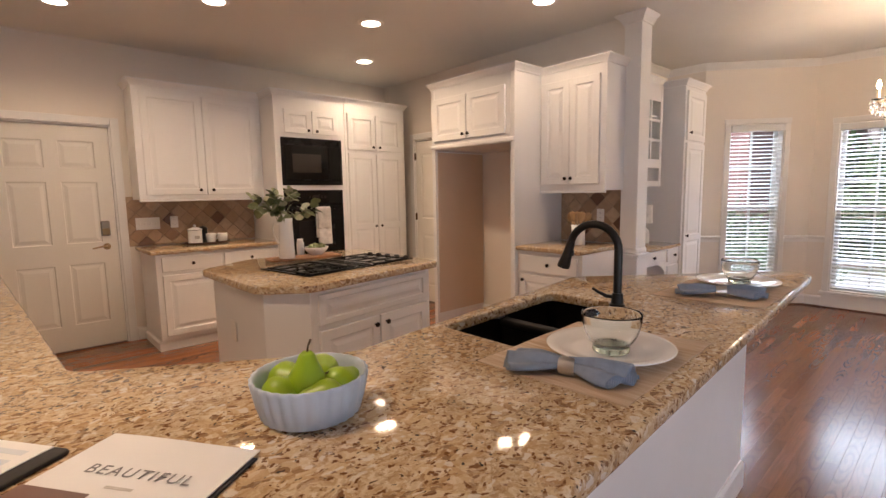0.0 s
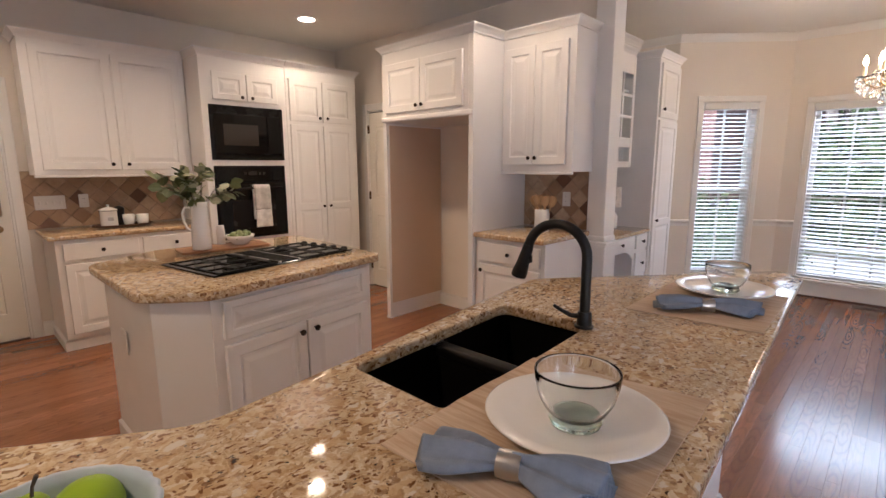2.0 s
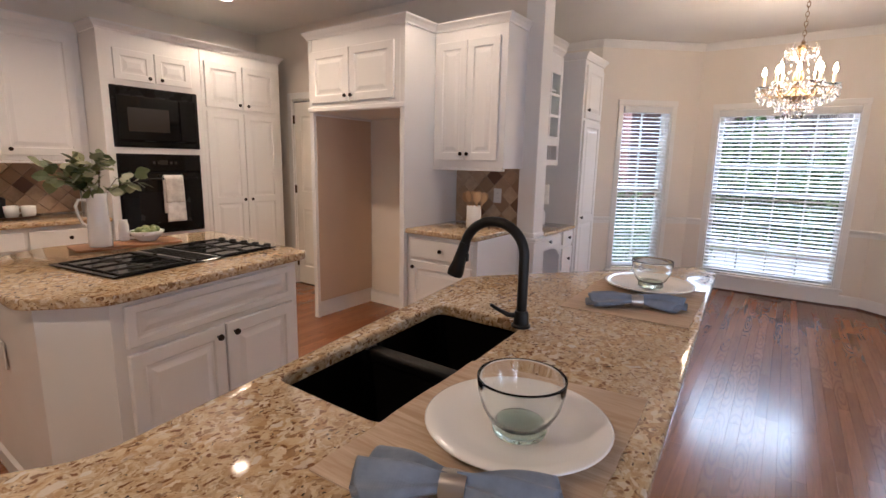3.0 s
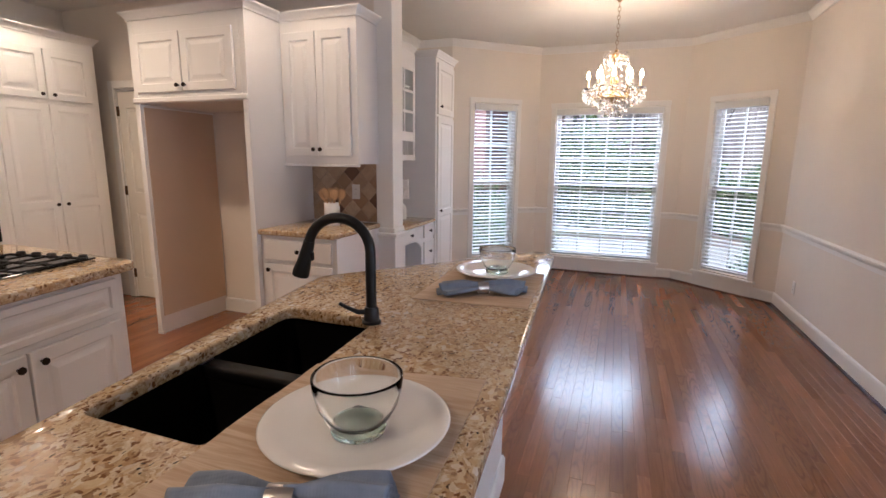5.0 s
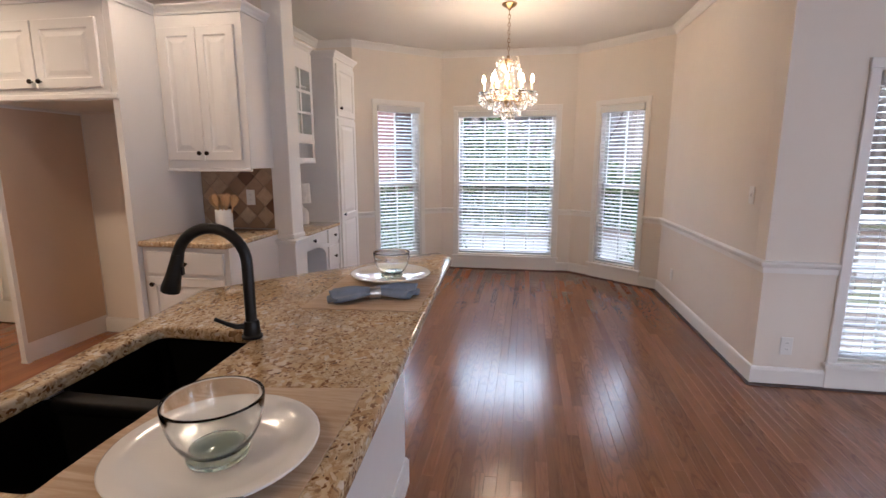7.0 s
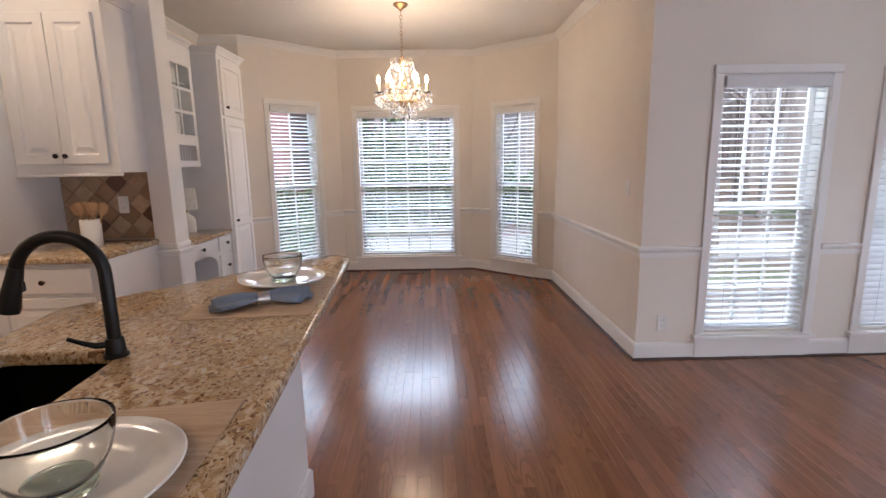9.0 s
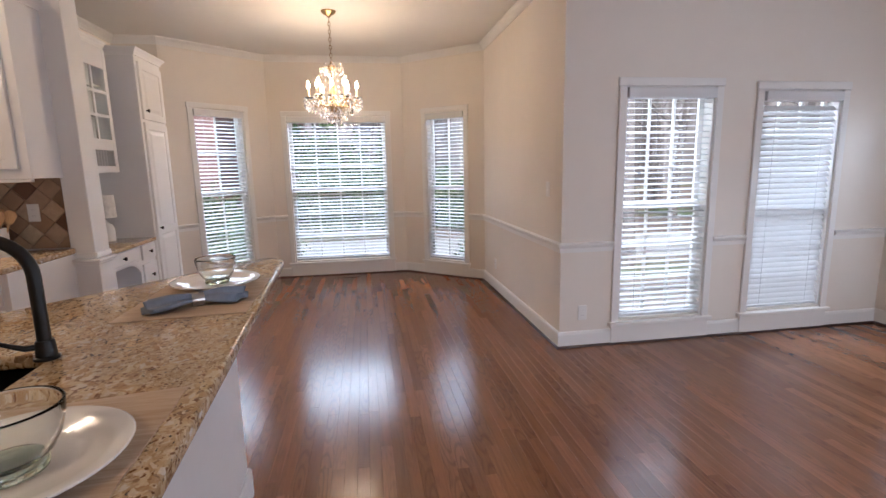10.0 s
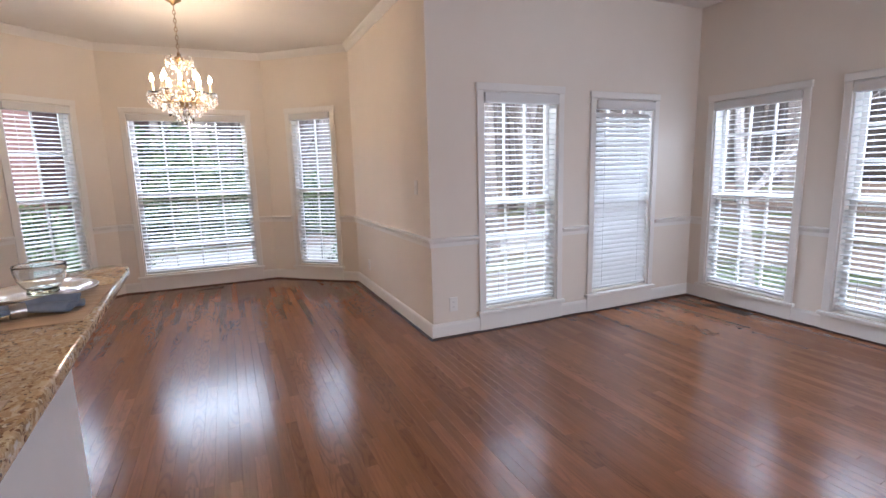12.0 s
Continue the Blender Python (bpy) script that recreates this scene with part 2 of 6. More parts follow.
def make_floor(kind):
    """Stained oak strip floor; each board takes its own tone."""
    m, ns, ls, b = material("oak_" + kind)
    if kind == "single":
        rnd = ns.new("ShaderNodeObjectInfo").outputs["Random"]
    else:
        rnd = ns.new("ShaderNodeNewGeometry").outputs["Random Per Island"]
    geo = ns.new("ShaderNodeNewGeometry").outputs["Position"]
    off = ns.new("ShaderNodeCombineXYZ")
    for i, k in enumerate((3.0, 40.0, 90.0)):
        mu = ns.new("ShaderNodeMath")
        mu.operation = "MULTIPLY"
        mu.inputs[1].default_value = k
        ls.new(rnd, mu.inputs[0])
        ls.new(mu.outputs[0], off.inputs[i])
    add = ns.new("ShaderNodeVectorMath")
    ls.new(geo, add.inputs[0])
    ls.new(off.outputs[0], add.inputs[1])
    def op(kind_, a_, b_=None):
        n_ = ns.new("ShaderNodeMath")
        n_.operation = kind_
        for i_, v_ in enumerate((a_, b_)):
            if v_ is None:
                continue
            if isinstance(v_, (int, float)):
                n_.inputs[i_].default_value = v_
            else:
                ls.new(v_, n_.inputs[i_])
        return n_.outputs[0]

    def stretched(sx, sy, scale, detail, rough, distort=0.0):
        mp = ns.new("ShaderNodeMapping")
        mp.inputs["Scale"].default_value = (sx, sy, 1)
        ls.new(add.outputs[0], mp.inputs[0])
        return noise_tex(ns, ls, mp.outputs[0], scale, detail, rough, distort)

    sep = ns.new("ShaderNodeSeparateXYZ")
    ls.new(geo, sep.inputs[0])
    across = op("SUBTRACT", op("FRACT", op("DIVIDE", op("ADD", sep.outputs[0], 0.02 - WX_FLOOR), PW)), 0.5)
    kind2 = op("FRACT", op("MULTIPLY", rnd, 13.7))
    kind3 = op("FRACT", op("MULTIPLY", rnd, 37.1))
    # cathedral figure: long ovals nested along the board, bent by noise
    centre = op("MULTIPLY", op("SUBTRACT", kind3, 0.5), 0.7)
    along_ = op("SUBTRACT", op("FRACT", op("ADD", op("DIVIDE", sep.outputs[1], 0.62), op("MULTIPLY", rnd, 7.0))), 0.5)
    bend = op("MULTIPLY", op("SUBTRACT", stretched(14, 4.5, 1.0, 3, 0.5), 0.5), 0.55)
    dx = op("ADD", op("SUBTRACT", across, centre), bend)
    rad = op("SQRT", op("ADD", op("MULTIPLY", dx, dx), op("MULTIPLY", op("MULTIPLY", along_, along_), 2.2)))
    rings = op("ADD", op("MULTIPLY", op("SINE", op("MULTIPLY", op("ADD", rad, op("MULTIPLY", bend, 0.35)), 23.0)), 0.5), 0.5)
    figured = maprange(ns, ls, kind2, 0.58, 0.80, 0.0, 1.0)
    grain = stretched(22, 1.3, 2.6, 5, 0.6, 1.2)
    fine = stretched(260, 7, 1.0, 3, 0.55)
    tone = ramp(ns, ls, rnd, [(0.0, (0.188, 0.069, 0.026)), (0.12, (0.212, 0.080, 0.031)), (0.4, (0.236, 0.092, 0.036)), (0.75, (0.265, 0.104, 0.042)), (1.0, (0.315, 0.128, 0.054))])
    g = mix(ns, ls, maprange(ns, ls, grain, 0.42, 0.72, 0, 0.42), tone, (0.10, 0.035, 0.015))
    dark_ring = op("MULTIPLY", maprange(ns, ls, rings, 0.60, 1.0, 0, 0.38), figured)
    g = mix(ns, ls, dark_ring, g, (0.065, 0.021, 0.009))
    g = mix(ns, ls, maprange(ns, ls, fine, 0.52, 0.78, 0, 0.05), g, (0.08, 0.028, 0.012))
    ls.new(g, b.inputs["Base Color"])
    ls.new(maprange(ns, ls, noise_tex(ns, ls, geo, 2.2, 3), 0.3, 0.7, 0.17, 0.24), b.inputs["Roughness"])
    b.inputs["Specular IOR Level"].default_value = 0.55
    return m


def make_tile():
    m, ns, ls, b = material("travertine")
    rnd = ns.new("ShaderNodeObjectInfo").outputs["Random"]
    v = ns.new("ShaderNodeNewGeometry").outputs["Position"]
    tone = ramp(ns, ls, rnd, [(0.0, (0.31, 0.185, 0.105)), (0.25, (0.42, 0.28, 0.17)), (0.7, (0.47, 0.33, 0.21)), (0.9, (0.53, 0.395, 0.26)), (1.0, (0.35, 0.20, 0.115))])
    cl = noise_tex(ns, ls, v, 22, 5, 0.6, 0.6)
    c = mix(ns, ls, maprange(ns, ls, cl, 0.35, 0.7, 0, 0.5), tone, (0.30, 0.20, 0.125))
    ls.new(c, b.inputs["Base Color"])
    b.inputs["Roughness"].default_value = 0.55
    bump(ns, ls, b, cl, 0.25, 0.002)
    return m


def make_glass(name, tint=(1, 1, 1), rough=0.0, ior=1.45):
    m, ns, ls, b = material(name)
    b.inputs["Base Color"].default_value = (*tint, 1)
    b.inputs["Transmission Weight"].default_value = 1.0
    b.inputs["Roughness"].default_value, b.inputs["IOR"].default_value = rough, ior
    return m


def make_pane():
    """Thin window glass: clear with a faint mirror gloss."""
    m, ns, ls, b = material("window_glass")
    ns.remove(b)
    tr, gl, mx, fr = ns.new("ShaderNodeBsdfTransparent"), ns.new("ShaderNodeBsdfGlossy"), ns.new("ShaderNodeMixShader"), ns.new("ShaderNodeLayerWeight")
    tr.inputs[0].default_value = (0.96, 0.98, 0.97, 1)
    fr.inputs[0].default_value = 0.25
    gl.inputs["Roughness"].default_value = 0.01
    ls.new(maprange(ns, ls, fr.outputs["Facing"], 0.4, 1.0, 0.03, 0.6), mx.inputs[0])
    ls.new(tr.outputs[0], mx.inputs[1])
    ls.new(gl.outputs[0], mx.inputs[2])
    ls.new(mx.outputs[0], ns["Material Output"].inputs[0])
    return m


def make_cloth(name, colour, scale=420, rough=0.95, vary=0.12):
    m, ns, ls, b = material(name)
    v = coords(ns, ls)
    wx, wy = ns.new("ShaderNodeTexWave"), ns.new("ShaderNodeTexWave")
    wx.bands_direction, wy.bands_direction = "X", "Y"
    for w in (wx, wy):
        w.inputs["Scale"].default_value, w.inputs["Distortion"].default_value = scale / 6.3, 1.5
        ls.new(v, w.inputs["Vector"])
    weave = mix(ns, ls, 0.5, wx.outputs["Color"], wy.outputs["Color"])
    bw = ns.new("ShaderNodeRGBToBW")
    ls.new(weave, bw.inputs[0])
    n = noise_tex(ns, ls, v, 25, 4)
    dark = tuple(c * (1 - 2.2 * vary) for c in colour)
    ls.new(mix(ns, ls, maprange(ns, ls, n, 0.3, 0.7, 0, 1), dark, colour), b.inputs["Base Color"])
    b.inputs["Roughness"].default_value = rough
    b.inputs["Sheen Weight"].default_value = 0.2
    bump(ns, ls, b, bw.outputs[0], 0.35, 0.001)
    return m


def make_wood(name, a, c, axis=0, rough=0.45):
    m, ns, ls, b = material(name)
    sc = [30, 30, 30]
    sc[axis] = 2.5
    v = coords(ns, ls, tuple(sc))
    n = noise_tex(ns, ls, v, 2.0, 6, 0.6, 1.0)
    ls.new(mix(ns, ls, maprange(ns, ls, n, 0.35, 0.65, 0, 1), a, c), b.inputs["Base Color"])
    b.inputs["Roughness"].default_value = rough
    bump(ns, ls, b, n, 0.12, 0.001)
    return m


def make_leafy(name, stops, rough=0.6, per="island"):
    m, ns, ls, b = material(name)
    rnd = ns.new("ShaderNodeNewGeometry").outputs["Random Per Island"]
    ls.new(ramp(ns, ls, rnd, stops), b.inputs["Base Color"])
    b.inputs["Roughness"].default_value = rough
    return m


def make_ground():
    m, ns, ls, b = material("leaf_litter_ground")
    v = coords(ns, ls)
    a = noise_tex(ns, ls, v, 0.25, 5)
    c = noise_tex(ns, ls, v, 9, 5, 0.7)
    litter = ramp(ns, ls, c, [(0.3, (0.11, 0.075, 0.055)), (0.5, (0.23, 0.17, 0.135)), (0.7, (0.36, 0.29, 0.25))])
    grass = ramp(ns, ls, c, [(0.3, (0.06, 0.10, 0.035)), (0.6, (0.16, 0.21, 0.09)), (0.75, (0.28, 0.29, 0.16))])
    ls.new(mix(ns, ls, maprange(ns, ls, a, 0.52, 0.64, 0, 1), litter, grass), b.inputs["Base Color"])
    b.inputs["Roughness"].default_value = 0.95
    bump(ns, ls, b, c, 0.8, 0.03)
    return m


WALL = paint("wall_paint", (0.78, 0.715, 0.63), 0.75, 160, 0.10, 0.02)
CEILING = paint("ceiling_paint", (0.76, 0.73, 0.68), 0.85, 120, 0.14, 0.02)
TRIM = paint("trim_paint", (0.80, 0.78, 0.74), 0.38, 60, 0.03, 0.015)
CAB = paint("cabinet_paint", (0.79, 0.775, 0.755), 0.36, 70, 0.05, 0.02)
DOORP = paint("door_paint", (0.78, 0.74, 0.66), 0.42, 70, 0.04, 0.02)
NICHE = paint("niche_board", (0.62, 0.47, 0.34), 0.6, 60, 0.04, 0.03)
BLIND = paint("blind_slat", (0.70, 0.70, 0.69), 0.42, 30, 0.02, 0.02)
GRANITE = make_granite()
OAK, OAK_ONE = make_floor("joined"), make_floor("single")
TILE = make_tile()
GROUT = paint("grout", (0.35, 0.255, 0.18), 0.9, 200, 0.3, 0.06)
KNOB = paint("bronze_knob", (0.028, 0.018, 0.013), 0.38, 200, 0.05, 0.1, metal=0.7)
BLACK_METAL = paint("matt_black_metal", (0.010, 0.0095, 0.009), 0.36, 200, 0.04, 0.1, metal=0.3)
SINK = paint("black_composite", (0.0045, 0.004, 0.004), 0.4, 500, 0.15, 0.1, spec=0.12)
OVEN_GLASS = paint("black_oven_glass", (0.006, 0.006, 0.006), 0.07, 10, 0.0, 0.05, spec=0.22)
OVEN_FRAME = paint("black_enamel", (0.012, 0.011, 0.011), 0.24, 40, 0.02, 0.05, spec=0.2)
WINDOW_GREY = paint("oven_window", (0.035, 0.03, 0.027), 0.12, 10, 0.0, 0.05, spec=0.3)
IRON = paint("cast_iron", (0.008, 0.0075, 0.0075), 0.55, 300, 0.3, 0.1, spec=0.2)
STEEL = paint("brushed_steel", (0.52, 0.50, 0.48), 0.3, 150, 0.05, 0.03, metal=1.0)
BRASS = paint("aged_brass", (0.36, 0.24, 0.12), 0.35, 120, 0.05, 0.08, metal=1.0)
NICKEL = paint("antique_nickel", (0.33, 0.29, 0.24), 0.38, 120, 0.05, 0.08, metal=0.9)
CERAMIC = paint("white_ceramic", (0.86, 0.85, 0.83), 0.13, 20, 0.01, 0.015, coat=0.3)
MATTE_CERAMIC = paint("matte_white_ceramic", (0.78, 0.77, 0.75), 0.55, 60, 0.05, 0.02)
BOWL_BLUE = paint("pale_blue_glaze", (0.50, 0.58, 0.68), 0.42, 60, 0.05, 0.04)
PLASTIC = paint("white_plastic", (0.78, 0.76, 0.72), 0.35, 40, 0.01, 0.01)
PAPER = paint("white_paper", (0.80, 0.79, 0.79), 0.7, 80, 0.03, 0.02)
INK = paint("grey_ink", (0.22, 0.21, 0.22), 0.6, 80, 0.0, 0.02)
PHOTO = paint("printed_photo", (0.20, 0.11, 0.09), 0.4, 30, 0.0, 0.3)
SCREEN_PRINT = paint("pale_blue_print", (0.62, 0.66, 0.72), 0.5, 30, 0.0, 0.03)
LEATHER = paint("black_leather", (0.014, 0.013, 0.013), 0.45, 250, 0.3, 0.1)
NAPKIN = make_cloth("blue_linen", (0.225, 0.275, 0.365))
MAT = make_wood("woven_wood_mat", (0.60, 0.47, 0.345), (0.44, 0.31, 0.20), 0, 0.75)
TOWEL = make_cloth("white_towel", (0.76, 0.74, 0.70), 300)
TOWEL_BAND = make_cloth("grey_towel_band", (0.60, 0.57, 0.53), 300)
SHADE = make_cloth("white_lampshade", (0.78, 0.76, 0.72), 500)
WALNUT = make_wood("dark_tray_wood", (0.09, 0.04, 0.02), (0.05, 0.022, 0.012), 1, 0.35)
ACACIA = make_wood("acacia_board", (0.30, 0.14, 0.06), (0.18, 0.075, 0.03), 1, 0.4)
UTENSIL = make_wood("beech_utensil", (0.55, 0.35, 0.18), (0.42, 0.24, 0.11), 2, 0.5)
SHOE = paint("dark_shoe_mould", (0.045, 0.018, 0.011), 0.35, 60, 0.05, 0.08)
VENT = paint("brown_vent", (0.06, 0.035, 0.022), 0.4, 60, 0.05, 0.08, metal=0.4)
SUBFLOOR = paint("floor_joint", (0.018, 0.008, 0.005), 0.9, 60, 0.0, 0.05)
GLASS = make_glass("clear_glass", (1, 1, 1))
GREEN_GLASS = make_glass("recycled_glass", (0.74, 0.91, 0.83), 0.0, 1.4)
CLEAR_BOWL = make_glass("bowl_glass", (0.975, 0.995, 0.985), 0.0, 1.4)
CRYSTAL = make_glass("crystal", (1, 0.99, 0.97), 0.0, 1.55)
PANE = make_pane()
BULB = emitter("lit_bulb", (1.0, 0.74, 0.42), 30)
CAN_LIGHT = emitter("lit_recessed_lens", (1.0, 0.82, 0.60), 6)
CANDLE = paint("cream_candle_sleeve", (0.76, 0.68, 0.52), 0.5, 60, 0.02, 0.02)
HINGE = paint("bronze_hinge", (0.12, 0.065, 0.035), 0.4, 100, 0.05, 0.1, metal=0.8)
LAMP_PANEL = paint("desk_panel", (0.70, 0.68, 0.66), 0.5, 70, 0.04, 0.02)
PEAR = make_leafy("green_pear_skin", [(0.0, (0.13, 0.34, 0.005)), (0.4, (0.20, 0.40, 0.007)), (0.75, (0.33, 0.43, 0.010)), (1.0, (0.52, 0.44, 0.02))], 0.36)
STEM = paint("brown_stem", (0.06, 0.035, 0.02), 0.8, 80, 0.2, 0.1)
LEAF = make_leafy("eucalyptus_leaf", [(0.0, (0.06, 0.085, 0.03)), (0.35, (0.12, 0.15, 0.055)), (0.75, (0.20, 0.22, 0.10)), (1.0, (0.38, 0.37, 0.25))], 0.55)
BUD = make_leafy("green_buds", [(0.0, (0.10, 0.14, 0.04)), (1.0, (0.27, 0.30, 0.12))], 0.5)
GROUND = make_ground()
HEDGE = make_leafy("evergreen_leaf", [(0.0, (0.04, 0.075, 0.03)), (0.6, (0.085, 0.14, 0.055)), (1.0, (0.16, 0.22, 0.10))], 0.5)
BARK = paint("grey_bark", (0.23, 0.20, 0.185), 0.95, 25, 0.8, 0.2)
BRICK = paint("red_brick", (0.33, 0.19, 0.17), 0.9, 40, 0.3, 0.15)
ROOF = paint("grey_shingle", (0.14, 0.125, 0.12), 0.95, 40, 0.5, 0.15)


def make_woods():
    m, ns, ls, b = material("far_woods")
    v = coords(ns, ls, (1.6, 1.6, 0.12))
    n = noise_tex(ns, ls, v, 1.2, 6, 0.7, 0.6)
    ls.new(ramp(ns, ls, n, [(0.3, (0.19, 0.165, 0.155)), (0.48, (0.28, 0.255, 0.245)), (0.62, (0.38, 0.355, 0.345)), (0.75, (0.46, 0.44, 0.43))]), b.inputs["Base Color"])
    b.inputs["Roughness"].default_value = 1.0
    return m


WOODS = make_woods()
HOUSE_GLASS = paint("dark_house_window", (0.03, 0.035, 0.04), 0.1, 10, 0.0, 0.1)
CONCRETE = paint("pale_concrete", (0.50, 0.48, 0.45), 0.9, 30, 0.3, 0.08)

# ---- structure ----
BX0, BX1, BY = -0.72, 0.96, 7.52     # flat part of the bay
NX, NY = 1.85, 6.75                  # right corner of the bay
JY, FX = 4.43, 4.69                  # jutting wall, far wall of the family room
WX = -4.87                           # kitchen wall with the garage door
KY = 4.60                            # kitchen wall behind the refrigerator niche
T = 0.14


def structure(name, bm, mat_, label="", category="", m=None, smooth=False):
    return solid(name, bm, mat_, label or name.replace("_", " "), category or name.split("_")[0], m, smooth, kind="structure")


def wall_run(name, p, q, z1, openings, label):
    """A wall from p to q (inner face), with openings (s0, s1, z0, z1) cut through; thickness lies to the left of p->q."""
    a, b = Vector(p), Vector(q)
    length = (b - a).length
    ang = math.atan2(b.y - a.y, b.x - a.x)
    bm = bmesh.new()
    cuts = sorted({0.0, length, *[s for o in openings for s in o[:2]]})
    for s0, s1 in zip(cuts, cuts[1:]):
        mid = (s0 + s1) / 2
        here = [o for o in openings if o[0] < mid < o[1]]
        z = 0.0
        for o in sorted(here, key=lambda k: k[2]):
            if o[2] > z + 1e-4:
                box(s0, s1, 0, T, z, o[2], bm=bm)
            z = o[3]
        if z < z1:
            box(s0, s1, 0, T, z, z1, bm=bm)
    bmesh.ops.remove_doubles(bm, verts=bm.verts, dist=1e-5)
    return structure(name, bm, WALL, label, "wall", Matrix.Translation((a.x, a.y, 0)) @ Matrix.Rotation(ang, 4, "Z"))


# windows: wall start, wall end, span along the wall, sill and head of the opening
A0, A1 = (-1.62, 6.738), (BX0, BY)
C0, C1 = (BX1, BY), (NX, NY)
dA = math.hypot(A1[0] - A0[0], A1[1] - A0[1])
CW = 0.058                           # casing width
WIN = {
    "a": (A0, A1, 0.231 + CW, 0.928 - CW, 0.20, 2.145 - CW),
    "b": (A1, C0, -0.560 - BX0 + CW, 0.795 - BX0 - CW, 0.20, 2.11 - CW),
    "c": (C0, C1, 0.295 + CW, 0.965 - CW, 0.20, 2.115 - CW),
    "d": ((NX, JY), (FX, JY), 2.262 - NX + CW, 3.09 - NX - CW, 0.19, 1.99 - CW),
    "e": ((NX, JY), (FX, JY), 3.375 - NX + CW, 4.18 - NX - CW, 0.19, 1.97 - CW),
    "f": ((FX, JY), (FX, -1.6), JY - 4.29 + CW, JY - 3.41 - CW, 0.17, 1.955 - CW),
    "g": ((FX, JY), (FX, -1.6), JY - 3.19 + CW, JY - 2.29 - CW, 0.17, 1.955 - CW),
    # h, i and j are unseen openings, added to admit more light
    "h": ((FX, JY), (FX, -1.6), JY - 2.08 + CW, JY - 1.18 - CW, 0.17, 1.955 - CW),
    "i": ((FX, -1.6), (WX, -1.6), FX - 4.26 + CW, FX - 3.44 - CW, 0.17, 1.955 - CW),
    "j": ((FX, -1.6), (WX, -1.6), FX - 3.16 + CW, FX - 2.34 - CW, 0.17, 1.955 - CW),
}


def hole(k):
    return WIN[k][2:]


wall_run("wall_bay_west", A0, A1, CEIL, [hole("a")], "cream painted angled bay wall")
wall_run("wall_bay_north", A1, C0, CEIL, [hole("b")], "cream painted bay wall with a wide window")
wall_run("wall_bay_east", C0, C1, CEIL, [hole("c")], "cream painted angled bay wall")
wall_run("wall_nook_east", C1, (NX, JY + T + 0.001), CEIL, [], "cream painted wall with chair rail and light switch")
wall_run("wall_family_north", (NX, JY), (FX, JY), CEIL, [hole("d"), hole("e")], "cream painted wall with two tall windows")
# h in the east wall, i and j in the south wall are added
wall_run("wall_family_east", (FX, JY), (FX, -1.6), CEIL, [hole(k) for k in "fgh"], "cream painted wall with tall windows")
wall_run("wall_south", (FX, -1.6), (WX, -1.6), CEIL, [hole("i"), hole("j")], "plain cream painted wall with two added windows")
GD0, GD1 = 0.60, 1.49                # garage door opening along y
wall_run("wall_west", (WX, -1.6), (WX, KY), CEIL, [(GD0 + 1.6, GD1 + 1.6, 0, 2.035)], "beige kitchen wall with a door")
PD0, PD1 = -4.27, -3.53              # inner door of the kitchen wall
wall_run("wall_kitchen_north", (WX, KY), (-1.487, KY), CEIL, [(PD0 - WX, PD1 - WX, 0, 2.035)], "beige kitchen wall behind the cabinets")
wall_run("wall_dining_west", (-2.05, KY + T), (-2.05, A0[1] + T), CEIL, [], "cream wall behind the desk")
wall_run("wall_bay_return", (-2.048, A0[1]), A0, CEIL, [], "cream wall end above the tall cabinet")
# closet behind the inner door
wall_run("wall_closet_west", (-4.40, KY + T), (-4.40, 5.6), CEIL, [], "plain closet wall")
wall_run("wall_closet_north", (-4.40, 5.6), (-2.19, 5.6), CEIL, [], "plain closet wall")
structure("wall_garage", box(WX - T - 0.95, WX - T - 0.90, 0.3, 1.8, 0, CEIL), WALL, "plain wall beyond the door", "wall")

PLAN = [(WX - T, -1.75), (FX + T, -1.75), (FX + T, JY + T), (NX + T, JY + T), (NX + T, NY + 0.07), (BX1 + 0.07, BY + T), (BX0 - 0.07, BY + T), (-2.2, 6.90), (-2.2, 5.75), (WX - T, 5.75)]
structure("ceiling", prism(PLAN, CEIL, CEIL + 0.1), CEILING, "smooth white painted ceiling", "ceiling")
structure("subfloor", prism(PLAN, -0.12, -0.014), SUBFLOOR, "dark subfloor under the oak boards", "floor")

# crown moulding, chair rail, baseboard and shoe mould
CROWN = [(0, -0.074), (0.010, -0.074), (0.016, -0.060), (0.036, -0.032), (0.055, -0.016), (0.060, -0.009), (0.060, 0), (0, 0)]
BASE = [(0, 0), (0.016, 0), (0.016, 0.104), (0.011, 0.119), (0.004, 0.126), (0, 0.126)]
SHOEP = [(0, 0), (0.013, 0), (0.011, 0.011), (0.0, 0.017)]
RAIL = [(0, -0.045), (0.012, -0.045), (0.014, -0.012), (0.026, 0.002), (0.03, 0.012), (0.03, 0.022), (0.008, 0.030), (0, 0.030)]


def run(name, profile, path, z, mat_, label, lift=0.0):
    bm = swept([(o + lift, u) for o, u in profile], [(x, y, z) for x, y in path])
    return structure(name, bm, mat_, label, "trim")


def along(k, s):
    p, q = Vector(WIN[k][0]), Vector(WIN[k][1])
    d = (q - p).normalized()
    return tuple(p + d * s)


